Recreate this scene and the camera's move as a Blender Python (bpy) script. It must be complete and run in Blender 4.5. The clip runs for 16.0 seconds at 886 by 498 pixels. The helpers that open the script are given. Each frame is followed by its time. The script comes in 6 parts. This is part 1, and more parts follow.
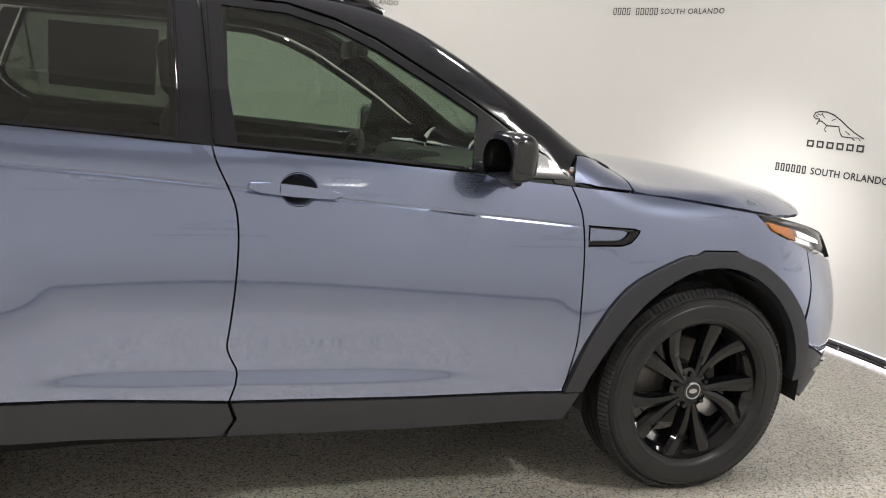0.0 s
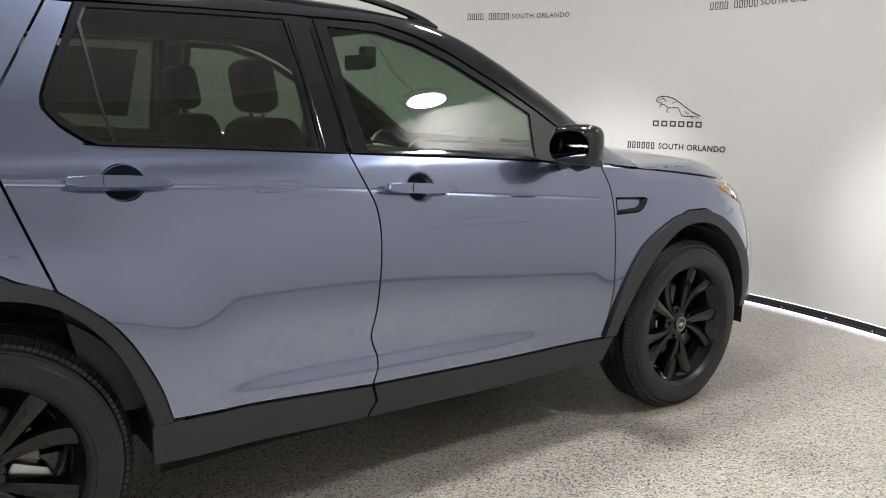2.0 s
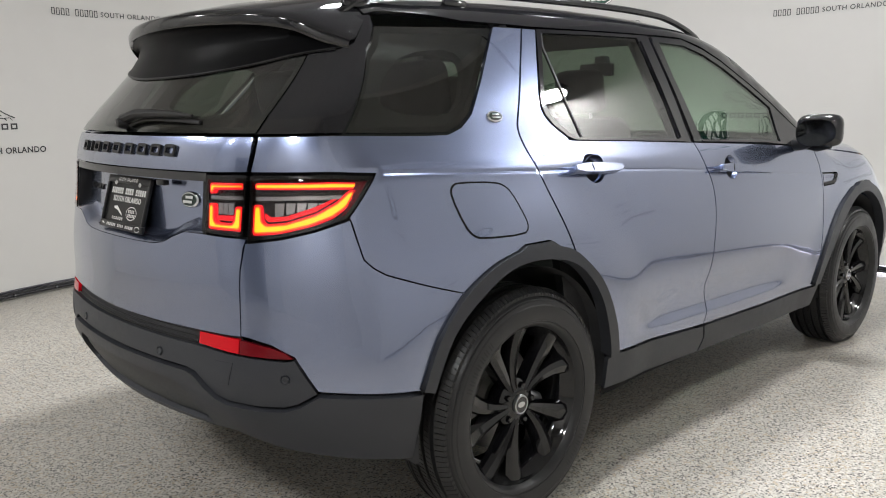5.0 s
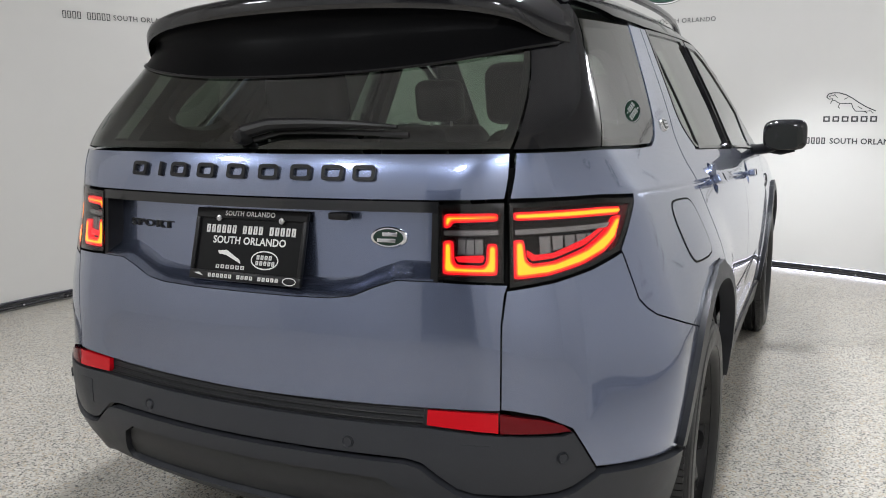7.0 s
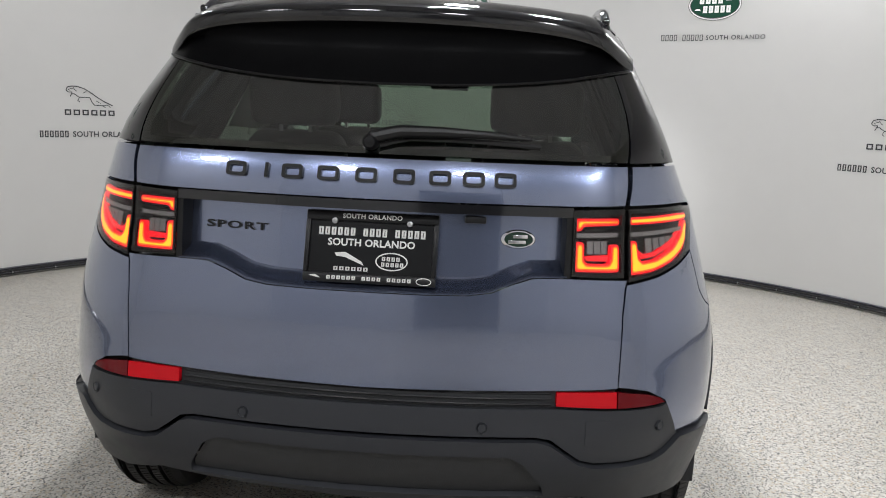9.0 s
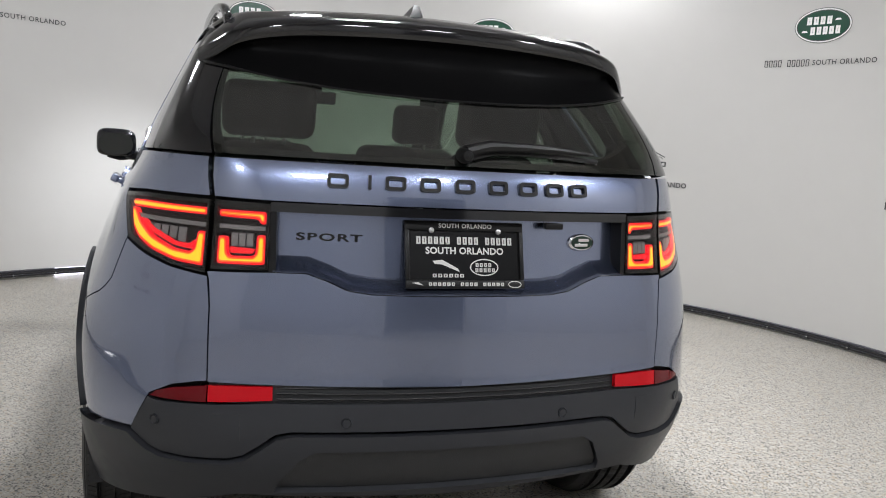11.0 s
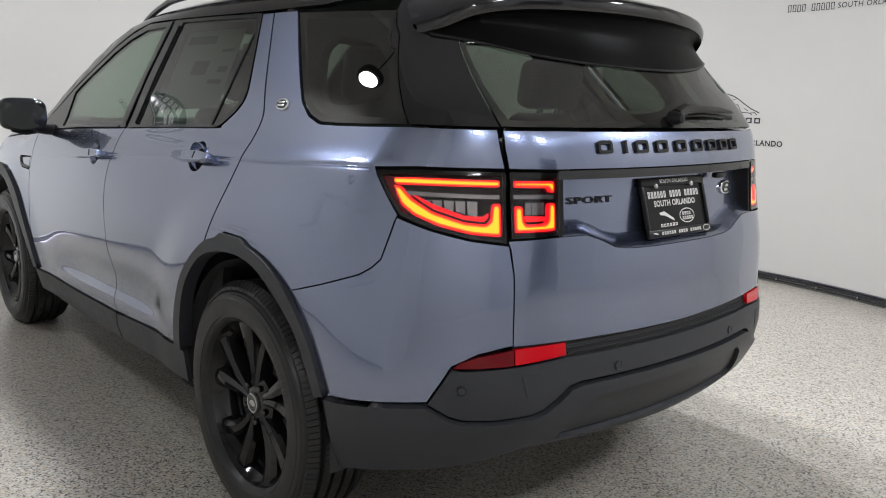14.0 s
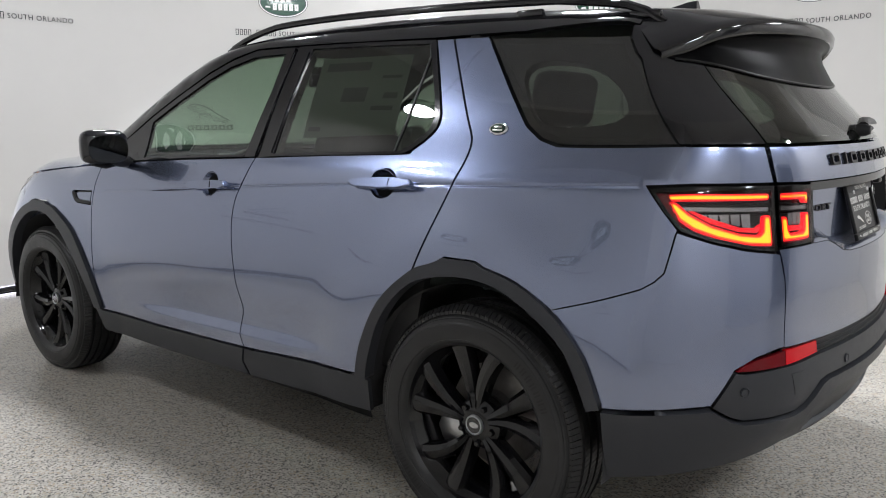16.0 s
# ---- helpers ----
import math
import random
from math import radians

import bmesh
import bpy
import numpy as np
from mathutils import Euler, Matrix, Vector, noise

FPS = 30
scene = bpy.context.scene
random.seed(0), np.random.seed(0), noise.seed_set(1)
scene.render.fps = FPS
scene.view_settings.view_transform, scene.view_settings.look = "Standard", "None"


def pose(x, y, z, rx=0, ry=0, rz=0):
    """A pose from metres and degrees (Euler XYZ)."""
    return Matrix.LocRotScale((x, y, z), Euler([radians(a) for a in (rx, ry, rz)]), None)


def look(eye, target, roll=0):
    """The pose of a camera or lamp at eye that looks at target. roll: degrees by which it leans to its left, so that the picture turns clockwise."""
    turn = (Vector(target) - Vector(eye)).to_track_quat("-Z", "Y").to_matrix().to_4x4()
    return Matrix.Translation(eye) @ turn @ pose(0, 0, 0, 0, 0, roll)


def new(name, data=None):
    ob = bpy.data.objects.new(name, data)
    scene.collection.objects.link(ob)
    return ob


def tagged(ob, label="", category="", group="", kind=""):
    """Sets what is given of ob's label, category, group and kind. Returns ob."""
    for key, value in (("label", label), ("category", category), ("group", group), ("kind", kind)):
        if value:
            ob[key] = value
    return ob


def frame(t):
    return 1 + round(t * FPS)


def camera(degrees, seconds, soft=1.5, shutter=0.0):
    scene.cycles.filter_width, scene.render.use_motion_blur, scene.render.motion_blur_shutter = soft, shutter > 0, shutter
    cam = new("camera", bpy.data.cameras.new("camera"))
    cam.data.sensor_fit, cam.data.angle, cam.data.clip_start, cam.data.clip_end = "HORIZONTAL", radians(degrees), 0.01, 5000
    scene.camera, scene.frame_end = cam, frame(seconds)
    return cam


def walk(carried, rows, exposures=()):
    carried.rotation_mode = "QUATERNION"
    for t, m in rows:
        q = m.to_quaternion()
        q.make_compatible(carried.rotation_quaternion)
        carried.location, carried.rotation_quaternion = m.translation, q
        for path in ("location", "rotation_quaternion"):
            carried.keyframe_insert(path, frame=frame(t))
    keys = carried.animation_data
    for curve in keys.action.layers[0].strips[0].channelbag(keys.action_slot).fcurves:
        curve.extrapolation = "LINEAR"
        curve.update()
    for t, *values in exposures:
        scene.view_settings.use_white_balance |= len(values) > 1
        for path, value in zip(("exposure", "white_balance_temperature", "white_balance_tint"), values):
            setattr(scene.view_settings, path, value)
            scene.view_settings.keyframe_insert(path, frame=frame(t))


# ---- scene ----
from mathutils.geometry import delaunay_2d_cdt

cam = camera(58.0, 16.0, 1.0)
PATH = [
    (0, (1.006, -3.177, 1.349), (1.619, -1.313, 0.961), 4.5),
    (0.5, (0.803, -3.132, 1.364), (1.617, -1.362, 0.909), 2.3),
    (1, (0.509, -3.13, 1.359), (1.629, -1.526, 0.944), 1.3),
    (1.5, (0.181, -3.077, 1.33), (1.34, -1.489, 0.965), 1.2),
    (2, (-0.173, -3.012, 1.303), (1.003, -1.432, 0.949), 1.2),
    (2.5, (-0.524, -3.013, 1.273), (0.646, -1.427, 0.935), 0.4),
    (3, (-0.819, -2.977, 1.282), (0.341, -1.381, 0.954), 0.1),
    (3.5, (-1.052, -2.787, 1.279), (0.122, -1.202, 0.95), -0.3),
    (4, (-1.29, -2.617, 1.294), (-0.054, -1.084, 0.947), -0.2),
    (4.5, (-1.633, -2.586, 1.308), (-0.308, -1.129, 0.96), -0.1),
    (5, (-1.836, -2.46, 1.294), (-0.478, -1.034, 0.947), -0.7),
    (5.2, (-1.888, -2.338, 1.289), (-0.517, -0.923, 0.946), -1.6),
    (7.3, (-2.34, -1.024, 1.316), (-0.538, -0.228, 0.976), -0.6),
    (7.5, (-2.387, -0.941, 1.311), (-0.578, -0.159, 0.972), -0.6),
    (8, (-2.522, -0.748, 1.32), (-0.636, -0.173, 0.986), 0.1),
    (8.5, (-2.626, -0.527, 1.338), (-0.681, -0.198, 1.007), 0.9),
    (8.7, (-2.643, -0.439, 1.341), (-0.688, -0.188, 1.002), 1.6),
    (10.8, (-2.74, 0.576, 1.306), (-0.835, 0.032, 1.033), 3.3),
    (11, (-2.697, 0.663, 1.299), (-0.815, 0.043, 1.027), 3.6),
    (11.5, (-2.588, 0.892, 1.319), (-0.769, 0.108, 1.043), 3.0),
    (12, (-2.544, 1.131, 1.326), (-0.806, 0.179, 1.054), 3.2),
    (12.5, (-2.51, 1.395, 1.314), (-0.796, 0.407, 1.019), 2.4),
    (13, (-2.389, 1.58, 1.282), (-0.693, 0.584, 0.919), 1.3),
    (13.5, (-2.186, 1.75, 1.292), (-0.594, 0.596, 0.921), 1.3),
    (14, (-2.108, 1.987, 1.295), (-0.634, 0.685, 0.927), 1.7),
    (14.5, (-2.073, 2.318, 1.318), (-0.661, 0.949, 0.954), 1.6),
    (15, (-1.919, 2.5, 1.301), (-0.563, 1.075, 0.942), 1.2),
    (15.5, (-1.649, 2.632, 1.308), (-0.36, 1.143, 0.962), 0.3),
    (16, (-1.409, 2.751, 1.306), (-0.158, 1.225, 0.977), -0.0),
]
walk(cam, [(t, look(eye, target, roll)) for t, eye, target, roll in PATH],
     exposures=[(0.0, 0.36, 6900, 11), (1.0, 0.19, 7050, 11), (1.5, -0.07, 6950, 10), (2.0, 0.04, 6700, 10), (2.5, 0.25, 6560, 10), (5.0, 0.20, 6560, 10), (7.5, 0.02, 6360, 10), (11.0, -0.04, 6400, 11), (13.5, 0.09, 6390, 11), (16.0, 0.18, 6330, 11)])

# ---- world and lamps ----
world = bpy.data.worlds.new("world")
scene.world = world
world.use_nodes = True
world.node_tree.nodes["Background"].inputs[0].default_value = (0.9, 0.92, 1.0, 1)
world.node_tree.nodes["Background"].inputs[1].default_value = 0.05
scene.view_settings.exposure = 0.0

HUB_Z, WHEELBASE = 0.362, 2.741
ROOM_X, ROOM_Y, ROOM_R, ROOM_H = 0.92, -0.03, 3.84, 4.6
# ceiling lamps: place, radius and power
LAMP_H = 3.5
LAMPS = [(3.45, -2.55, 0.18, 40), (0.5, 0.0, 0.24, 104), (1.0, -0.9, 0.15, 78), (2.55, 2.60, 0.15, 17),
         (-3.1, 2.8, 0.22, 28), (-3.1, -2.8, 0.22, 52), (-3.9, 1.0, 0.26, 26), (-3.9, -0.8, 0.26, 26), (3.2, 0.0, 0.15, 20)]
for lx, ly, lr, power in LAMPS:
    data = bpy.data.lights.new("lamp_light", "AREA")
    data.shape, data.size, data.energy, data.color = "DISK", 2 * lr, power, (0.955, 0.975, 1.0)
    lamp_light = new("lamp_light", data)
    lamp_light.matrix_world = pose(lx, ly, LAMP_H - 0.085)
# the car's lit headlamps
for sd in (1, -1):
    beam = bpy.data.lights.new("headlamp_light", "SPOT")
    beam.energy, beam.spot_size, beam.spot_blend, beam.shadow_soft_size, beam.color = 34, radians(100), 0.9, 0.05, (0.93, 0.96, 1.0)
    new("headlamp_light", beam).matrix_world = look((3.62, 0.66 * sd, 0.88), (4.60, 1.20 * sd, 0.62))


# ---- materials ----
def material(name, color, rough=0.5, metal=0.0, grain=0.0, scale=40.0, bump=0.0, coat=0.0, spec=0.5, rough_vary=0.0):
    """Paint with a slight variation of tone at two scales and a fine relief."""
    m = bpy.data.materials.new(name)
    m.use_nodes = True
    nt = m.node_tree
    n, l = nt.nodes, nt.links
    b = n["Principled BSDF"]
    b.inputs["Base Color"].default_value = (*color, 1)
    b.inputs["Roughness"].default_value = rough
    b.inputs["Metallic"].default_value = metal
    b.inputs["Coat Weight"].default_value = coat
    b.inputs["Coat Roughness"].default_value = 0.03
    b.inputs["Specular IOR Level"].default_value = spec
    co = n.new("ShaderNodeTexCoord")
    if grain or rough_vary or bump:
        big_n, small = n.new("ShaderNodeTexNoise"), n.new("ShaderNodeTexNoise")
        big_n.inputs["Scale"].default_value, small.inputs["Scale"].default_value = scale * 0.12, scale
        small.inputs["Detail"].default_value = 6
        for t in (big_n, small):
            l.new(co.outputs["Object"], t.inputs["Vector"])
        add = n.new("ShaderNodeMath")
        add.operation = "ADD"
        l.new(big_n.outputs["Fac"], add.inputs[0])
        l.new(small.outputs["Fac"], add.inputs[1])
    if grain:
        ramp = n.new("ShaderNodeMapRange")
        ramp.inputs[1].default_value, ramp.inputs[2].default_value = 0.6, 1.4
        ramp.inputs[3].default_value, ramp.inputs[4].default_value = 1 - grain, 1 + grain
        l.new(add.outputs[0], ramp.inputs[0])
        mix = n.new("ShaderNodeVectorMath")
        mix.operation = "SCALE"
        mix.inputs[0].default_value = color
        l.new(ramp.outputs[0], mix.inputs["Scale"])
        l.new(mix.outputs[0], b.inputs["Base Color"])
    if rough_vary:
        rr = n.new("ShaderNodeMapRange")
        rr.inputs[1].default_value, rr.inputs[2].default_value = 0.6, 1.4
        rr.inputs[3].default_value, rr.inputs[4].default_value = max(rough - rough_vary, 0), rough + rough_vary
        l.new(add.outputs[0], rr.inputs[0])
        l.new(rr.outputs[0], b.inputs["Roughness"])
    if bump:
        bm_ = n.new("ShaderNodeBump")
        bm_.inputs["Strength"].default_value, bm_.inputs["Distance"].default_value = bump, 0.001
        l.new(small.outputs["Fac"], bm_.inputs["Height"])
        l.new(bm_.outputs[0], b.inputs["Normal"])
    return m


def glass(name, tint, gloss_tint=(1, 1, 1), gloss=0.09):
    """Tinted pane: what passes is dyed, and the surface mirrors by Fresnel."""
    m = bpy.data.materials.new(name)
    m.use_nodes = True
    n, l = m.node_tree.nodes, m.node_tree.links
    n.remove(n["Principled BSDF"])
    tr, gl, mx, lw = n.new("ShaderNodeBsdfTransparent"), n.new("ShaderNodeBsdfGlossy"), n.new("ShaderNodeMixShader"), n.new("ShaderNodeLayerWeight")
    tr.inputs[0].default_value = (*tint, 1)
    gl.inputs[0].default_value, gl.inputs[1].default_value = (*gloss_tint, 1), 0.015
    lw.inputs[0].default_value = 0.5
    power, scaled = n.new("ShaderNodeMath"), n.new("ShaderNodeMath")
    power.operation, scaled.operation = "POWER", "MULTIPLY_ADD"
    power.inputs[1].default_value, scaled.inputs[1].default_value, scaled.inputs[2].default_value = 5.0, 1 - gloss, gloss
    l.new(lw.outputs["Facing"], power.inputs[0])
    l.new(power.outputs[0], scaled.inputs[0])
    l.new(scaled.outputs[0], mx.inputs[0])
    l.new(tr.outputs[0], mx.inputs[1])
    l.new(gl.outputs[0], mx.inputs[2])
    l.new(mx.outputs[0], n["Material Output"].inputs[0])
    return m


def glow(name, color, strength):
    m = bpy.data.materials.new(name)
    m.use_nodes = True
    b = m.node_tree.nodes["Principled BSDF"]
    b.inputs["Base Color"].default_value = (*[c * 0.5 for c in color], 1)
    b.inputs["Roughness"].default_value = 0.25
    b.inputs["Emission Color"].default_value = (*color, 1)
    b.inputs["Emission Strength"].default_value = strength
    return m


PAINT_BLUE = (0.197, 0.234, 0.360)


def car_paint():
    """Slate-blue metallic paint with fine flakes under a clear coat."""
    m = material("blue_metallic_paint", PAINT_BLUE, 0.27, 0.92, coat=1.0)
    m.node_tree.nodes["Principled BSDF"].inputs["Coat IOR"].default_value = 1.85
    n, l = m.node_tree.nodes, m.node_tree.links
    b = n["Principled BSDF"]
    co, vor, ramp = n.new("ShaderNodeTexCoord"), n.new("ShaderNodeTexVoronoi"), n.new("ShaderNodeMapRange")
    vor.inputs["Scale"].default_value = 1600
    l.new(co.outputs["Object"], vor.inputs["Vector"])
    sep = n.new("ShaderNodeSeparateColor")
    l.new(vor.outputs["Color"], sep.inputs[0])
    ramp.inputs[3].default_value, ramp.inputs[4].default_value = 0.86, 1.14
    l.new(sep.outputs[0], ramp.inputs[0])
    sc = n.new("ShaderNodeVectorMath")
    sc.operation = "SCALE"
    sc.inputs[0].default_value = PAINT_BLUE
    l.new(ramp.outputs[0], sc.inputs["Scale"])
    l.new(sc.outputs[0], b.inputs["Base Color"])
    return m


def floor_material():
    """Cream epoxy floor strewn with small dark and pale flakes, sealed satin."""
    m = material("flake_epoxy_floor", (0.5, 0.48, 0.44), 0.28)
    n, l = m.node_tree.nodes, m.node_tree.links
    b = n["Principled BSDF"]
    co = n.new("ShaderNodeTexCoord")
    base = None
    warp = n.new("ShaderNodeTexNoise")
    warp.inputs["Scale"].default_value = 130
    l.new(co.outputs["Object"], warp.inputs["Vector"])
    off = n.new("ShaderNodeVectorMath")
    off.operation = "MULTIPLY_ADD"
    off.inputs[1].default_value = (0.006, 0.006, 0.006)
    l.new(warp.outputs["Color"], off.inputs[0])
    l.new(co.outputs["Object"], off.inputs[2])
    shade = (0.42, 0.398, 0.355)
    last = n.new("ShaderNodeRGB")
    last.outputs[0].default_value = (*shade, 1)
    cur = last.outputs[0]
    for scale, share, tone in ((135, 0.32, (0.535, 0.51, 0.46)), (165, 0.16, (0.19, 0.178, 0.162)), (185, 0.12, (0.045, 0.042, 0.042)), (120, 0.12, (0.40, 0.335, 0.25))):
        v, sp, lt, mx = n.new("ShaderNodeTexVoronoi"), n.new("ShaderNodeSeparateColor"), n.new("ShaderNodeMath"), n.new("ShaderNodeMix")
        v.inputs["Scale"].default_value = scale
        l.new(off.outputs[0], v.inputs["Vector"])
        l.new(v.outputs["Color"], sp.inputs[0])
        lt.operation = "LESS_THAN"
        lt.inputs[1].default_value = share
        l.new(sp.outputs[0], lt.inputs[0])
        mx.data_type = "RGBA"
        l.new(lt.outputs[0], mx.inputs[0])
        l.new(cur, mx.inputs[6])
        mx.inputs[7].default_value = (*tone, 1)
        cur = mx.outputs[2]
    broad = n.new("ShaderNodeTexNoise")
    broad.inputs["Scale"].default_value, broad.inputs["Detail"].default_value = 1.1, 4
    l.new(co.outputs["Object"], broad.inputs["Vector"])
    mr = n.new("ShaderNodeMapRange")
    mr.inputs[1].default_value, mr.inputs[2].default_value, mr.inputs[3].default_value, mr.inputs[4].default_value = 0.3, 0.7, 0.93, 1.05
    l.new(broad.outputs[0], mr.inputs[0])
    sc = n.new("ShaderNodeVectorMath")
    sc.operation = "SCALE"
    l.new(cur, sc.inputs[0])
    l.new(mr.outputs[0], sc.inputs["Scale"])
    l.new(sc.outputs[0], b.inputs["Base Color"])
    rr = n.new("ShaderNodeMapRange")
    rr.inputs[3].default_value, rr.inputs[4].default_value = 0.24, 0.38
    l.new(broad.outputs[0], rr.inputs[0])
    l.new(rr.outputs[0], b.inputs["Roughness"])
    bmp = n.new("ShaderNodeBump")
    bmp.inputs["Strength"].default_value, bmp.inputs["Distance"].default_value = 0.35, 0.0015
    l.new(warp.outputs["Fac"], bmp.inputs["Height"])
    l.new(bmp.outputs[0], b.inputs["Normal"])
    return m


M_PAINT = car_paint()
M_BLACK = material("gloss_black_paint", (0.008, 0.008, 0.010), 0.09, rough_vary=0.02, scale=8, spec=0.75)
M_TRIM = material("satin_black_trim", (0.010, 0.010, 0.011), 0.34, grain=0.1, scale=60, spec=0.3)
M_CLAD = material("dark_grey_moulded_plastic", (0.033, 0.035, 0.041), 0.42, grain=0.05, scale=260, bump=0.25, rough_vary=0.05, spec=0.35)
M_GRAINED = material("grained_black_plastic", (0.030, 0.031, 0.034), 0.5, grain=0.15, scale=300, bump=0.6)
M_RUBBER = material("tyre_rubber", (0.020, 0.020, 0.021), 0.40, grain=0.3, scale=30, bump=0.25, rough_vary=0.14, spec=0.36)
M_RIM = material("gloss_black_alloy", (0.006, 0.006, 0.007), 0.08, rough_vary=0.02, scale=20, spec=0.5)
M_UNDERSIDE = material("satin_black_underside", (0.004, 0.004, 0.0045), 0.34, grain=0.1, scale=20, spec=0.04)
M_METAL = material("machined_metal", (0.55, 0.55, 0.56), 0.3, 1.0, grain=0.08, scale=80)
M_CHROME = material("bright_chrome", (0.8, 0.8, 0.82), 0.08, 1.0)
# mirror tone darkened to stand in for the dim surroundings it reflects
M_MIRROR = material("dark_mirror_glass", (0.06, 0.063, 0.063), 0.02, 1.0)
M_IRON = material("grey_iron", (0.28, 0.27, 0.26), 0.45, 0.9, grain=0.2, scale=60)
M_LINER = material("wheel_liner_felt", (0.030, 0.030, 0.032), 0.9, grain=0.3, scale=90, bump=0.4)
M_UNDER = material("underbody_black", (0.010, 0.010, 0.010), 0.8, grain=0.3, scale=20, spec=0.1)
M_LEATHER = material("black_leather", (0.014, 0.0135, 0.0135), 0.45, grain=0.2, scale=120, bump=0.5)
M_GREYCLOTH = material("dark_headlining", (0.035, 0.034, 0.033), 0.9, grain=0.06, scale=200)
M_DASH = material("black_dashboard_plastic", (0.016, 0.016, 0.017), 0.5, grain=0.15, scale=200, bump=0.4)
M_FRONTGLASS = glass("green_tinted_glass", (0.46, 0.56, 0.475))
M_DARKGLASS = glass("privacy_glass", (0.26, 0.305, 0.26), gloss=0.11)
M_REARGLASS = glass("rear_privacy_glass", (0.32, 0.385, 0.33), gloss=0.12)
M_QUARTERGLASS = glass("quarter_privacy_glass", (0.17, 0.20, 0.172), gloss=0.13)
M_LENS = glass("clear_lens", (0.80, 0.78, 0.78), gloss=0.035)
M_REDLENS = material("red_reflector", (0.60, 0.004, 0.012), 0.14, spec=0.3)
M_DARKRED = material("dark_red_lens", (0.14, 0.003, 0.007), 0.12, spec=0.3)
M_LAMPBODY = material("lamp_housing_black", (0.004, 0.004, 0.004), 0.2, spec=0.2)
M_SILVERLAMP = material("silver_lamp_reflector", (0.45, 0.45, 0.46), 0.18, 0.9)
M_GLOWRED = glow("lit_red_lamp", (0.85, 0.008, 0.016), 1.25)
M_GLOWORANGE = glow("lit_amber_red_lamp", (1.0, 0.26, 0.010), 3.2)
M_GLOWSCARLET = glow("lit_scarlet_lamp", (1.0, 0.075, 0.008), 2.2)
M_AMBER = material("amber_lens", (0.65, 0.22, 0.03), 0.2, coat=0.5)
M_GREEN = material("badge_green", (0.006, 0.055, 0.029), 0.25, coat=0.4)
M_BADGE = material("dark_badge_enamel", (0.010, 0.028, 0.018), 0.25)
M_WHITEPRINT = material("white_print", (0.8, 0.8, 0.78), 0.5)
M_BLACKPRINT = material("black_print", (0.03, 0.03, 0.032), 0.6)
M_PLATE = material("black_plate", (0.006, 0.006, 0.007), 0.3, spec=0.2)
M_WALL = material("warm_white_wall_fabric", (0.52, 0.508, 0.485), 0.85, grain=0.018, scale=6, bump=0.15)
M_CEIL = material("white_ceiling_paint", (0.75, 0.74, 0.72), 0.9, grain=0.02, scale=5)
M_SKIRT = material("gloss_black_channel", (0.012, 0.012, 0.016), 0.12, coat=0.6, rough_vary=0.05, scale=10)
M_ALU = material("brushed_aluminium_strip", (0.16, 0.16, 0.18), 0.35, 1.0, grain=0.06, scale=90)
M_FLOOR = floor_material()
M_PAPER = material("paper_sticker", (0.34, 0.37, 0.33), 0.7, grain=0.03, scale=20)
M_GREYPRINT = material("grey_print", (0.12, 0.13, 0.12), 0.7)
M_DARKROOM = material("grey_unseen_wall", (0.42, 0.42, 0.42), 0.8, grain=0.05, scale=4)
M_SOFTCEILING = material("pale_grey_ceiling_disc", (0.62, 0.62, 0.63), 0.9, grain=0.1, scale=5)
M_LEDGLOW = glow("led_strip_light", (0.86, 0.84, 1.0), 3.0)
M_HEADGLOW = glow("headlamp_light_bar", (0.95, 0.97, 1.0), 2.5)
M_LAMPGLOW = glow("lamp_diffuser", (1.0, 0.97, 0.93), 14.0)


# ---- builders ----
def obj_of(name, me, mat, parent=None, label=""):
    if mat:
        me.materials.append(mat)
    ob = new(name, me)
    ob.parent = parent
    return tagged(ob, label)


def part(name, bm, mat, parent, label="", smooth=True, sharp=35):
    """Links a bmesh as one mesh object under a thing or a part."""
    bmesh.ops.recalc_face_normals(bm, faces=bm.faces)
    me = bpy.data.meshes.new(name)
    bm.to_mesh(me)
    bm.free()
    if smooth:
        me.polygons.foreach_set("use_smooth", [True] * len(me.polygons))
        me.set_sharp_from_angle(angle=radians(sharp))
    return obj_of(name, me, mat, parent, label)


def thing(name, label, category, place=None, group=""):
    ob = new(name)
    ob.empty_display_size = 0.1
    if place is not None:
        ob.matrix_world = place
    return tagged(ob, label, category, group)


def box_bm(size, at=(0, 0, 0), bevel=0.0, turn=None, segs=2):
    bm = bmesh.new()
    bmesh.ops.create_cube(bm, size=1)
    bmesh.ops.scale(bm, vec=size, verts=bm.verts)
    if bevel:
        bmesh.ops.bevel(bm, geom=bm.edges[:], offset=bevel, segments=segs, affect="EDGES", profile=0.5)
    if turn:
        bmesh.ops.transform(bm, matrix=turn, verts=bm.verts)
    bmesh.ops.translate(bm, vec=at, verts=bm.verts)
    return bm


def join_bm(*many):
    out = bmesh.new()
    for b in many:
        me = bpy.data.meshes.new("tmp")
        b.to_mesh(me)
        b.free()
        out.from_mesh(me)
        bpy.data.meshes.remove(me)
    return out


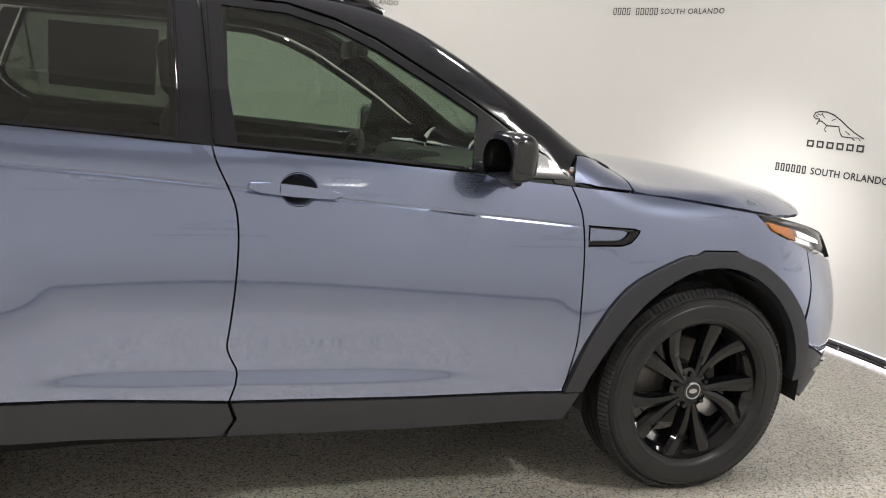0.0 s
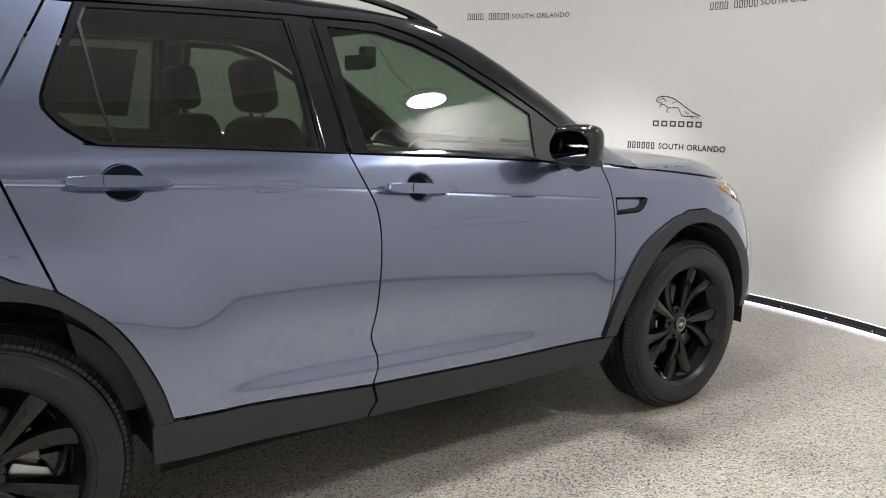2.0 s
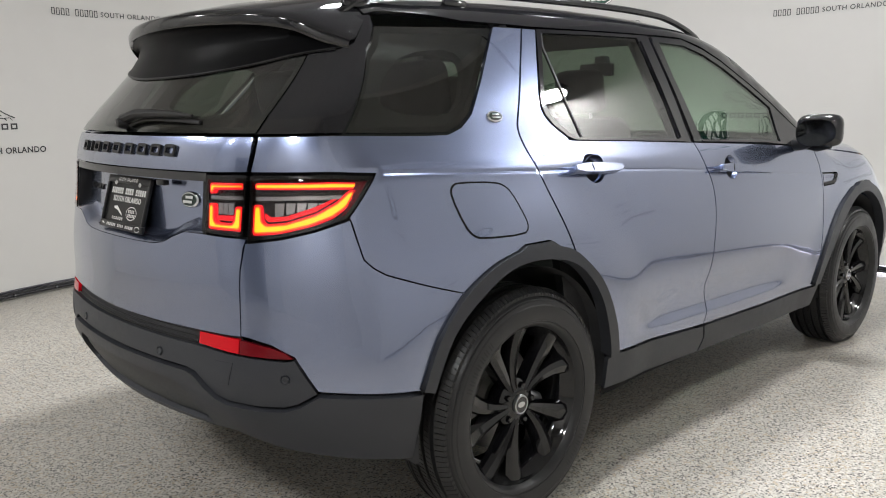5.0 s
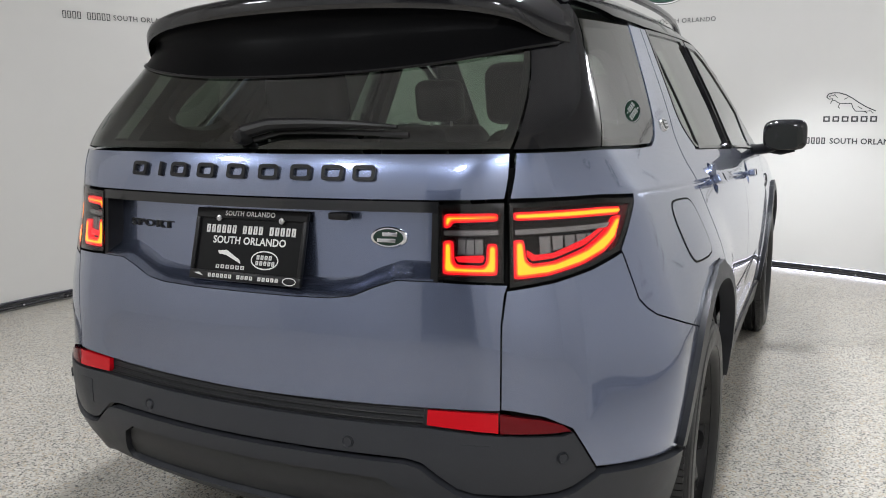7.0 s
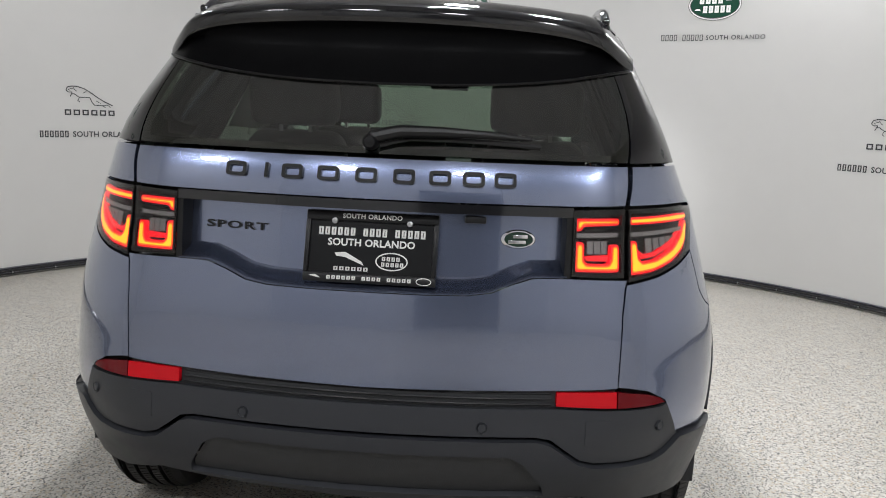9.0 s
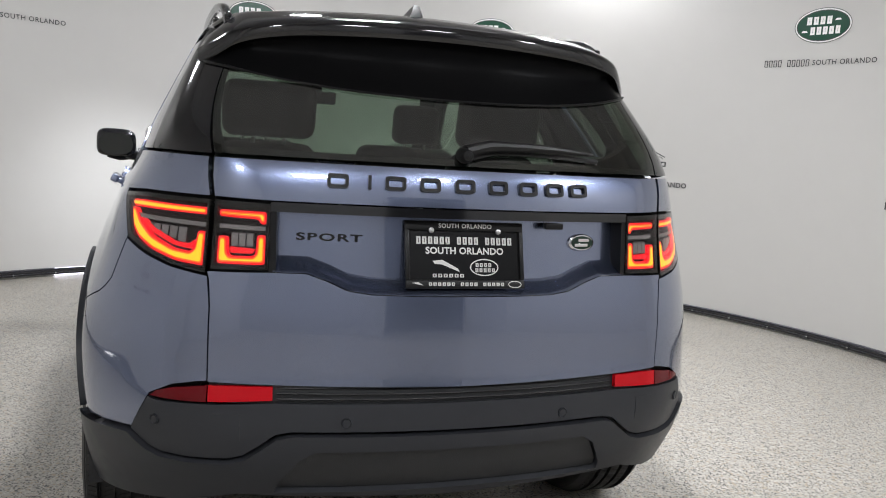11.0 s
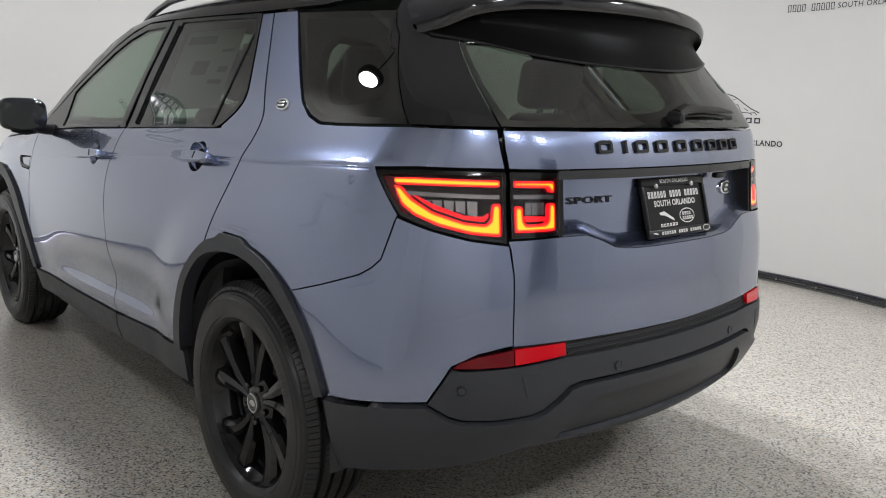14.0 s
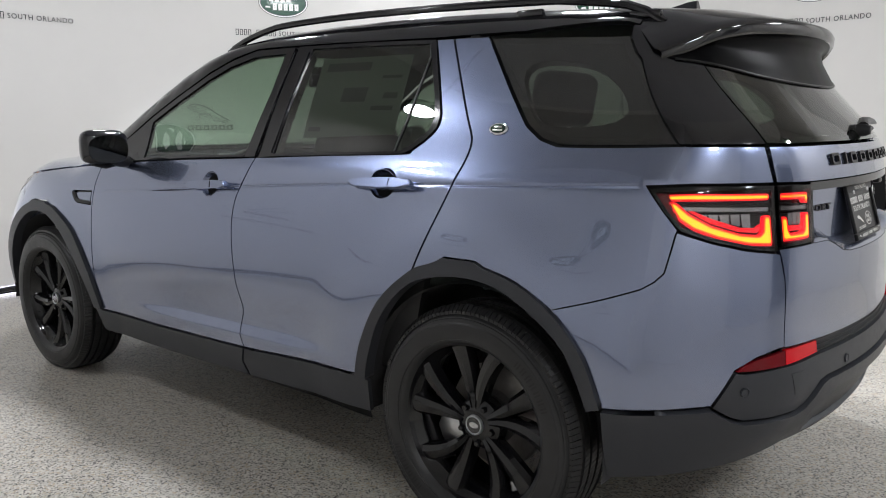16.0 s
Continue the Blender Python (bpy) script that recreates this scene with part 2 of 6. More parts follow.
def lathe_bm(profile, steps=64, axis="Y", closed=False):
    """Turns (radius, along) pairs round an axis."""
    bm = bmesh.new()
    rings = []
    for i in range(steps):
        a = 2 * math.pi * i / steps
        ring = []
        for r, h in profile:
            c, s_ = r * math.cos(a), r * math.sin(a)
            ring.append(bm.verts.new((c, h, s_) if axis == "Y" else (c, s_, h)))
        rings.append(ring)
    n = len(profile)
    for i in range(steps):
        a, b = rings[i], rings[(i + 1) % steps]
        for j in range(n if closed else n - 1):
            bm.faces.new((a[j], b[j], b[(j + 1) % n], a[(j + 1) % n]))
    return bm


def tube_bm(points, radius, sides=10, taper=None):
    """A round bar along points."""
    pts = [Vector(p) for p in points]
    bm = bmesh.new()
    rings = []
    up = Vector((0, 0, 1))
    for i, p in enumerate(pts):
        d = (pts[min(i + 1, len(pts) - 1)] - pts[max(i - 1, 0)]).normalized()
        side = d.cross(up)
        side = side.normalized() if side.length > 1e-4 else Vector((1, 0, 0))
        v = side.cross(d).normalized()
        r = radius * (taper[i] if taper else 1)
        rings.append([bm.verts.new(p + (side * math.cos(2 * math.pi * k / sides) + v * math.sin(2 * math.pi * k / sides)) * r) for k in range(sides)])
    for a, b in zip(rings, rings[1:]):
        for k in range(sides):
            bm.faces.new((a[k], b[k], b[(k + 1) % sides], a[(k + 1) % sides]))
    bm.faces.new(rings[0][::-1])
    bm.faces.new(rings[-1])
    return bm


def prism_bm(outline, depth, bevel=0.0):
    """A flat outline in x, z given a depth along y, centred."""
    bm = bmesh.new()
    a = [bm.verts.new((x, -depth / 2, z)) for x, z in outline]
    b = [bm.verts.new((x, depth / 2, z)) for x, z in outline]
    bm.faces.new(a)
    bm.faces.new(b[::-1])
    for i in range(len(a)):
        j = (i + 1) % len(a)
        bm.faces.new((a[j], a[i], b[i], b[j]))
    if bevel:
        bmesh.ops.bevel(bm, geom=[e for e in bm.edges], offset=bevel, segments=2, affect="EDGES", profile=0.5)
    return bm


def oval(cx, cz, a, b, n=32):
    return [(cx + a * math.cos(2 * math.pi * i / n), cz + b * math.sin(2 * math.pi * i / n)) for i in range(n)]


def soften(pts, rounds=2, keep=()):
    """Rounds the corners of a closed outline."""
    for _ in range(rounds):
        out = []
        for i, p in enumerate(pts):
            q = pts[(i + 1) % len(pts)]
            out += [(0.75 * p[0] + 0.25 * q[0], 0.75 * p[1] + 0.25 * q[1]), (0.25 * p[0] + 0.75 * q[0], 0.25 * p[1] + 0.75 * q[1])]
        pts = out
    return pts


def mirrored_half(pts):
    """A closed outline across the tail from the left half's points, which run from the flank at the top to the middle and back below."""
    return pts + [(2 * TAIL - s, z) for s, z in reversed(pts)]



# ---- the car's skin ----
def spline(pairs):
    """A natural cubic through (x, y) pairs, straight beyond its ends."""
    xs, ys = np.array(pairs, float).T
    n = len(xs)
    h = np.diff(xs)
    a = np.eye(n)
    b = np.zeros(n)
    for i in range(1, n - 1):
        a[i, i - 1:i + 2] = h[i - 1], 2 * (h[i - 1] + h[i]), h[i]
        b[i] = 6 * ((ys[i + 1] - ys[i]) / h[i] - (ys[i] - ys[i - 1]) / h[i - 1])
    m = np.linalg.solve(a, b)
    d0 = (ys[1] - ys[0]) / h[0] - h[0] * (2 * m[0] + m[1]) / 6
    d1 = (ys[-1] - ys[-2]) / h[-1] + h[-1] * (2 * m[-1] + m[-2]) / 6

    def at(x):
        x = np.asarray(x, float)
        i = np.clip(np.searchsorted(xs, x) - 1, 0, n - 2)
        u, v = xs[i + 1] - x, x - xs[i]
        y = (m[i] * u ** 3 + m[i + 1] * v ** 3) / (6 * h[i]) + (ys[i] / h[i] - m[i] * h[i] / 6) * u + (ys[i + 1] / h[i] - m[i + 1] * h[i] / 6) * v
        return np.where(x < xs[0], ys[0] + d0 * (x - xs[0]), np.where(x > xs[-1], ys[-1] + d1 * (x - xs[-1]), y))
    return at


# Half width of the flank by height, at the doors
flank_low = spline([(0.20, 0.850), (0.30, 0.872), (0.40, 0.888), (0.55, 0.908), (0.75, 0.920), (0.90, 0.914), (1.02, 0.893), (1.10, 0.872), (1.14, 0.860)])
flank_high = spline([(1.10, 0.872), (1.15, 0.846), (1.30, 0.780), (1.45, 0.708), (1.60, 0.632), (1.70, 0.575)])
taper_low = spline([(-1.2, -0.16), (-0.6, -0.040), (-0.25, -0.008), (0.0, 0.0), (0.6, 0.0), (1.2, 0.0), (2.0, 0.0), (2.74, 0.0), (3.2, -0.012), (3.7, -0.08)])
taper_high = spline([(-1.2, -0.20), (-0.6, -0.075), (-0.25, -0.038), (0.0, -0.025), (0.6, -0.008), (1.2, 0.0), (2.0, -0.01), (2.74, -0.02), (3.2, -0.06), (3.7, -0.15)])
rear_mid = spline([(0.18, -0.66), (0.27, -0.735), (0.36, -0.805), (0.43, -0.852), (0.48, -0.882), (0.53, -0.902), (0.57, -0.909), (0.61, -0.909), (0.65, -0.904), (0.70, -0.8975), (0.78, -0.8945), (0.86, -0.8922), (0.92, -0.8855), (1.00, -0.8765), (1.10, -0.8665), (1.19, -0.852), (1.235, -0.832), (1.32, -0.762), (1.40, -0.690), (1.50, -0.600), (1.60, -0.510), (1.70, -0.42)])
front_mid = spline([(0.18, 3.50), (0.30, 3.60), (0.50, 3.655), (0.70, 3.655), (0.85, 3.62), (0.95, 3.55), (1.05, 3.40)])
roof_mid = spline([(-1.0, 1.585), (-0.5, 1.632), (0.0, 1.665), (0.7, 1.680), (1.2, 1.665), (1.6, 1.612), (1.9, 1.500), (2.3, 1.26), (2.52, 1.135), (2.64, 1.122), (2.9, 1.118), (3.2, 1.085), (3.45, 1.020), (3.6, 0.925)])


crease = spline([(-0.9, 1.130), (-0.5, 1.125), (-0.2, 1.112), (0.1, 1.098), (0.56, 1.075), (0.87, 1.058), (1.14, 1.038), (1.49, 1.011), (2.2, 0.957)])


def step(a, b, v):
    u = np.clip((v - a) / (b - a), 0, 1)
    return u * u * (3 - 2 * u)


def ease(a, b, v):
    """A step whose bend also begins and ends softly."""
    u = np.clip((v - a) / (b - a), 0, 1)
    return u ** 3 * (10 - 15 * u + 6 * u * u)


def flank(x, z):
    k = ease(0.62, 1.16, z)
    k2 = step(1.09, 1.15, z)
    w = flank_low(np.minimum(z, 1.16)) * (1 - k2) + flank_high(np.maximum(z, 1.08)) * k2
    g = 0.505 - 0.02 * (x - 1.2)
    w = w - 0.021 * ease(g - 0.062, g + 0.002, z) * (1 - ease(g, g + 0.20, z)) * ease(0.46, 0.95, x) * (1 - ease(1.45, 2.12, x))
    c = crease(x)
    w = w - 0.0030 * np.exp(-((z - c) / 0.0040) ** 2) * (1 - step(2.12, 2.26, x))
    for hub in (0.0, 2.741):
        w = w + (0.019 if hub < 1 else 0.009) * (1 - ease(0.50, 0.80 if hub < 1 else 0.70, np.hypot(x - hub, (z - 0.362) * 1.04)))
    return w + taper_low(x) * (1 - k) + taper_high(x) * k


def rear(y, z):
    return rear_mid(z) + (0.22 + 0.06 * step(1.1, 1.5, z)) * y * y


def front(y, z):
    return front_mid(z) - 0.25 * y * y


def top(x, y):
    return roof_mid(x) - y * y * (0.115 + 0.07 * step(1.5, 2.0, x) - 0.105 * step(2.2, 2.6, x))


def rounded(a, b, r):
    p, q = np.maximum(a + r, 0), np.maximum(b + r, 0)
    return np.where((a > -r) & (b > -r), np.hypot(p, q) - r, np.maximum(a, b))


def solid(x, y, z):
    """Below nought inside the car's outer skin."""
    y = np.abs(y)
    r = 0.29 - 0.15 * step(1.05, 1.35, z)
    f = rounded(y - flank(x, z), rear(y, z) - x, r)
    f = rounded(f, x - front(y, z), 0.32 + 0.14 * step(0.5, 0.9, z))
    return rounded(f, (z - top(x, y)) * 0.9, 0.05 + 0.03 * step(1.7, 2.5, x))


REAR_X, FRONT_X, FAN_Y, FAN_R = -0.40, 3.15, 0.45, 0.5
ARC = FAN_R * math.pi / 2
TAIL = REAR_X - ARC - FAN_Y  # s at the middle of the tail; beyond it lies the right half


def ray_of(s):
    """Foot and way of the skin's ray at s: x along the flank, then round the corner and across the tail or the nose (left half)."""
    s = np.asarray(s, float)
    back, ahead = np.clip((REAR_X - s) / ARC, 0, 1) * math.pi / 2, np.clip((s - FRONT_X) / ARC, 0, 1) * math.pi / 2
    over = np.maximum(REAR_X - ARC - s, 0) + np.maximum(s - FRONT_X - ARC, 0)
    foot = np.stack([np.clip(s, REAR_X, FRONT_X), FAN_Y - over], -1)
    way = np.stack([np.sin(ahead) - np.sin(back), np.cos(back) * np.cos(ahead)], -1)
    return foot, way


def s_of(x, y):
    """The skin's s for a place of the left half."""
    if x < REAR_X:
        return REAR_X - ARC - (FAN_Y - y) if y < FAN_Y else REAR_X - FAN_R * math.atan2(REAR_X - x, y - FAN_Y)
    if x > FRONT_X:
        return FRONT_X + ARC + (FAN_Y - y) if y < FAN_Y else FRONT_X + FAN_R * math.atan2(x - FRONT_X, y - FAN_Y)
    return x


def skin(s, z, out=0.0):
    """Places on the left half's skin, out metres proud of it."""
    s, z = np.broadcast_arrays(np.asarray(s, float), np.asarray(z, float))
    flip = np.where(s < TAIL, -1.0, 1.0)
    foot, way = ray_of(np.where(s < TAIL, 2 * TAIL - s, s))
    lo, hi = np.zeros(s.shape), np.full(s.shape, 1.3)
    for _ in range(28):
        m = (lo + hi) / 2
        inside = solid(foot[..., 0] + way[..., 0] * m, foot[..., 1] + way[..., 1] * m, z) < 0
        lo, hi = np.where(inside, m, lo), np.where(inside, hi, m)
    p = np.stack([foot[..., 0] + way[..., 0] * lo, (foot[..., 1] + way[..., 1] * lo) * flip, z], -1)
    return p + normal_at(p) * np.asarray(out)[..., None] if np.any(np.asarray(out)) else p


def normal_at(p):
    e = 2e-3
    g = np.stack([solid(*(np.moveaxis(p, -1, 0) + e * np.eye(3)[k].reshape(3, *[1] * (p.ndim - 1)))) - solid(*(np.moveaxis(p, -1, 0) - e * np.eye(3)[k].reshape(3, *[1] * (p.ndim - 1)))) for k in range(3)], -1)
    return g / np.maximum(np.linalg.norm(g, axis=-1, keepdims=True), 1e-9)



def inside_poly(px, py, poly):
    c = np.zeros(px.shape, bool)
    n = len(poly)
    for i in range(n):
        (x0, y0), (x1, y1) = poly[i], poly[(i + 1) % n]
        if y0 != y1:
            c ^= ((y0 > py) != (y1 > py)) & (px < (x1 - x0) * (py - y0) / (y1 - y0) + x0)
    return c


def flow(pts, k=4):
    """A smooth line through points (Catmull-Rom), k steps to each stretch."""
    p = [Vector(q) for q in pts]
    out = []
    for i in range(len(p) - 1):
        a, b, c, d = p[max(i - 1, 0)], p[i], p[i + 1], p[min(i + 2, len(p) - 1)]
        for j in range(k):
            t = j / k
            v = 0.5 * (2 * b + (c - a) * t + (2 * a - 5 * b + 4 * c - d) * t * t + (3 * b - a - 3 * c + d) * t ** 3)
            out.append((v.x, v.y))
    return out + [tuple(pts[-1])]


def resample(poly, cell):
    out = []
    for i, p in enumerate(poly):
        q = poly[(i + 1) % len(poly)]
        d = math.hypot(q[0] - p[0], q[1] - p[1])
        if d < 1e-6:
            continue
        k = max(1, math.ceil(d / cell))
        out += [(p[0] + (q[0] - p[0]) * j / k, p[1] + (q[1] - p[1]) * j / k) for j in range(k)]
    return out


def inset(poly, d):
    """The outline moved inwards by d."""
    area = sum(a[0] * b[1] - b[0] * a[1] for a, b in zip(poly, poly[1:] + poly[:1]))
    sg = 1 if area > 0 else -1
    out = []
    n = len(poly)
    for i in range(n):
        p, q, r = Vector(poly[i - 1]), Vector(poly[i]), Vector(poly[(i + 1) % n])
        e0, e1 = (q - p).normalized(), (r - q).normalized()
        n0, n1 = Vector((-e0.y, e0.x)) * sg, Vector((-e1.y, e1.x)) * sg
        m = n0 + n1
        m = m / max(m.dot(n0), 0.35) if m.length > 1e-5 else n0
        out.append((q.x + m.x * d, q.y + m.y * d))
    return out


def by_skin(uv, out):
    p = skin(uv[:, 0], uv[:, 1])
    return p + normal_at(p) * out, normal_at(p)


def by_top(uv, out):
    """Places seen straight down on the skin at (x, y)."""
    x, y = uv[:, 0], uv[:, 1]
    lo, hi = np.full(len(x), 0.7), np.full(len(x), 1.9)
    for _ in range(28):
        m = (lo + hi) / 2
        inn = solid(x, y, m) < 0
        lo, hi = np.where(inn, m, lo), np.where(inn, hi, m)
    p = np.stack([x, y, lo], -1)
    return p + normal_at(p) * out, normal_at(p)


def triangulate(outline, holes=(), cell=0.05, lines=()):
    """Points and triangles inside an outline, with an even net and the given inner lines."""
    loops = [resample(list(o), cell) for o in (outline, *holes)]
    verts, edges = [], []
    for lp in loops:
        k = len(verts)
        verts += lp
        edges += [(k + i, k + (i + 1) % len(lp)) for i in range(len(lp))]
    border = np.array(verts)
    (x0, y0), (x1, y1) = border.min(0), border.max(0)
    gx, gy = np.meshgrid(np.arange(x0 + cell / 2, x1, cell), np.arange(y0 + cell / 2, y1, cell))
    gx, gy = gx.ravel() + 0.0, gy.ravel()
    extra = [np.array(ln) for ln in lines if len(ln)]
    pts = np.stack([gx, gy], -1)
    ok = inside_poly(pts[:, 0], pts[:, 1], loops[0])
    for h in loops[1:]:
        ok &= ~inside_poly(pts[:, 0], pts[:, 1], h)
    pts = pts[ok]
    near = np.full(len(pts), 9.0)
    for k in range(0, len(border), 400):
        near = np.minimum(near, np.sqrt(((pts[:, None] - border[None, k:k + 400]) ** 2).sum(-1)).min(1)) if len(pts) else near
    pts = pts[near > cell * 0.5]
    if extra:
        ex = np.concatenate(extra)
        okx = inside_poly(ex[:, 0], ex[:, 1], inset(loops[0], 0.002))
        ex = ex[okx]
        if len(pts) and len(ex):
            dz = np.sqrt(((pts[:, None] - ex[None]) ** 2).sum(-1)).min(1)
            pts = pts[dz > max(cell * 0.3, 0.013)]
        pts = np.concatenate([pts, ex]) if len(ex) else pts
    allv = [Vector(v) for v in verts] + [Vector(v) for v in pts]
    vs, _, fs, *_ = delaunay_2d_cdt(allv, edges, [], 0, 1e-6)
    vs = np.array([tuple(v) for v in vs])
    fs = np.array([f for f in fs if len(f) == 3])
    mid = vs[fs].mean(1)
    ok = inside_poly(mid[:, 0], mid[:, 1], loops[0])
    for h in loops[1:]:
        ok &= ~inside_poly(mid[:, 0], mid[:, 1], h)
    return vs, fs[ok]


def sheet(name, outline, mat, parent, label="", holes=(), cell=0.03, gap=0.0027, flange=0.016, out=0.0, place=by_skin, lines=(), sides=(1,)):
    """A curved panel on the skin with turned-in edges, on the left (1), the right (-1) or both as one object each."""
    o = inset(list(outline), gap) if gap else list(outline)
    hs = [inset(list(h), -gap) for h in holes]
    uv, tri = triangulate(o, hs, cell, lines)
    pos, nor = place(uv, out)
    # turn the triangles to face outwards; the border runs along edges that one triangle uses
    g = np.cross(pos[tri[:, 1]] - pos[tri[:, 0]], pos[tri[:, 2]] - pos[tri[:, 0]])
    turn = (g * nor[tri[:, 0]]).sum(1) < 0
    tri = np.where(turn[:, None], tri[:, [0, 2, 1]], tri)
    e = np.concatenate([tri[:, [0, 1]], tri[:, [1, 2]], tri[:, [2, 0]]])
    key = {}
    for a, b in e:
        key[(min(a, b), max(a, b))] = key.get((min(a, b), max(a, b)), 0) + 1
    rim = [(a, b) for a, b in e if key[(min(a, b), max(a, b))] == 1]
    vs, ns, fs = list(map(tuple, pos)), list(map(tuple, nor)), [tuple(t) for t in tri.tolist()]
    if flange:
        sides_at = {}
        for a, b in rim:
            w = np.cross(pos[b] - pos[a], nor[a])
            w = w / max(np.linalg.norm(w), 1e-9)
            for i in (a, b):
                sides_at[i] = sides_at.get(i, 0) + w
        lookup = {}

        def dup(i, deep):
            if (i, deep) not in lookup:
                lookup[i, deep] = len(vs)
                vs.append(tuple(pos[i] - nor[i] * (flange if deep else 0)))
                w = sides_at[i]
                ns.append(tuple(w / max(np.linalg.norm(w), 1e-9)))
            return lookup[i, deep]
        for a, b in rim:
            fs.append((dup(b, 0), dup(a, 0), dup(a, 1), dup(b, 1)))
    made = []
    for sd in sides:
        me = bpy.data.meshes.new(name)
        v2 = [(x, y * sd, z) for x, y, z in vs]
        f2 = [f[::sd] for f in fs]
        me.from_pydata(v2, [], f2)
        me.polygons.foreach_set("use_smooth", [True] * len(me.polygons))
        me.update()
        me.normals_split_custom_set_from_vertices([(x, y * sd, z) for x, y, z in ns])
        made.append(obj_of(name, me, mat, parent, label))
    return made if len(made) > 1 else made[0]


def on_skin(s, z, out=0.0, side=1):
    """A frame on the skin: x ahead along it, z up along it, y outwards."""
    p = skin(np.array([s]), np.array([z]))
    nn = Vector(normal_at(p)[0])
    p = Vector(p[0]) + nn * out
    zz = (Vector((0, 0, 1)) - nn * nn.z).normalized()
    xx = nn.cross(zz)
    m = Matrix((xx, nn, zz)).transposed().to_4x4()
    m.translation = p
    if side < 0:
        m = Matrix.Diagonal((1, -1, 1, 1)) @ m
    return m



def crease_lines(x0, x1):
    xs = np.arange(x0, x1, 0.008)
    return [[(x, float(crease(x)) + d) for x in xs] for d in (-0.024, -0.012, -0.007, -0.0045, -0.002, 0.0, 0.002, 0.0045, 0.007, 0.012, 0.024)]


def sill_lines(x0, x1):
    xs = np.arange(x0, x1, 0.016)
    return [[(x, 0.505 - 0.02 * (x - 1.2) + d) for x in xs] for d in (-0.064, -0.050, -0.036, -0.024, -0.012, -0.003, 0.006, 0.018, 0.034, 0.052, 0.072, 0.094, 0.118, 0.144, 0.172, 0.202)]


# ---- the room ----
def wall_point(angle, z, deep=0.0):
    a = radians(angle)
    return (ROOM_X + (ROOM_R + deep) * math.cos(a), ROOM_Y + (ROOM_R + deep) * math.sin(a), z)


def arc_band(name, profile, mat, a0, a1, label, step_deg=2.0):
    """A profile of (deep, z) pairs swept round the room."""
    n = int(round((a1 - a0) / step_deg))
    bm = bmesh.new()
    rows = [[bm.verts.new(wall_point(a0 + (a1 - a0) * i / n, z, d)) for d, z in profile] for i in range(n + 1)]
    k = len(profile)
    for r0, r1 in zip(rows, rows[1:]):
        for j in range(k):
            bm.faces.new((r0[j], r1[j], r1[(j + 1) % k], r0[(j + 1) % k]))
    bm.faces.new(rows[0])
    bm.faces.new(rows[-1][::-1])
    ob = part(name, bm, mat, None, sharp=25)
    return tagged(ob, label, kind="structure")


bm = bmesh.new()
bmesh.ops.create_circle(bm, cap_ends=True, radius=9.0, segments=96)
bmesh.ops.translate(bm, vec=(ROOM_X, ROOM_Y, 0), verts=bm.verts)
floor = tagged(part("floor", bm, M_FLOOR, None, smooth=False), "cream epoxy floor strewn with grey and black flakes", kind="structure")

ARC_END = 124
arc_band("wall_curved", [(0, 0.0), (0, ROOM_H), (0.10, ROOM_H), (0.10, 0.0)], M_WALL, -ARC_END, ARC_END, "curved warm white backdrop wall printed with dealer marks")
# unseen plain walls added to close the room behind the camera for reflections, with a doorway in the far one
pts = [wall_point(ARC_END, 0, 0.0), (-2.6, 4.6, 0), (-5.2, 2.4, 0), (-5.2, -2.4, 0), (-2.6, -4.6, 0), wall_point(-ARC_END, 0, 0.0)]
DOOR = (-1.5, -0.1, 2.35)


def plain_wall(name, a, b, mat, label):
    """An upright wall from a to b, with its black foot strip."""
    (x0, y0, _), (x1, y1, _) = a, b
    long, turn = math.hypot(x1 - x0, y1 - y0), math.degrees(math.atan2(y1 - y0, x1 - x0))
    m = Matrix.Translation(((x0 + x1) / 2, (y0 + y1) / 2, 0)) @ pose(0, 0, 0, 0, 0, turn)
    for nm, size, at, mt, what in ((name, (long, 0.12, ROOM_H), (0, -0.062, ROOM_H / 2), mat, label), ("baseboard", (long - 0.02, 0.02, 0.085), (0, 0.011, 0.043), M_SKIRT, "glossy black strip along the foot of the wall")):
        slab = box_bm(size, at, 0.003)
        bmesh.ops.transform(slab, matrix=m, verts=slab.verts)
        tagged(part(nm, slab, mt, None, smooth=False), what, kind="structure")


plain_wall("wall_north_west", pts[1], pts[0], M_WALL, "unseen warm white wall added beside the curved backdrop")
plain_wall("wall_west_north", pts[2], pts[1], M_WALL, "unseen warm white slanting wall, added for reflections")
plain_wall("wall_west_south", pts[4], pts[3], M_WALL, "unseen warm white slanting wall, added for reflections")
plain_wall("wall_south_west", pts[5], pts[4], M_WALL, "unseen warm white wall added beside the curved backdrop")
# added wall in grey, so that the car's tail mirrors something darker
plain_wall("wall_west_a", (-5.2, DOOR[1], 0), (-5.2, 2.4, 0), M_DARKROOM, "unseen grey wall beside the doorway, added to darken reflections")
plain_wall("wall_west_b", (-5.2, -2.4, 0), (-5.2, DOOR[0], 0), M_DARKROOM, "unseen grey wall beside the doorway, added to darken reflections")
tagged(part("wall_west_lintel", box_bm((0.12, DOOR[1] - DOOR[0] - 0.004, ROOM_H - DOOR[2]), (-5.262, (DOOR[0] + DOOR[1]) / 2, (ROOM_H + DOOR[2]) / 2), 0.003), M_DARKROOM, None, smooth=False), "unseen grey wall over the doorway, added to darken reflections", kind="structure")
bm = bmesh.new()
c8 = [bm.verts.new((x, y, z)) for x in (-5.33, -7.2) for y in (-2.2, 0.6) for z in (0.001, 2.6)]
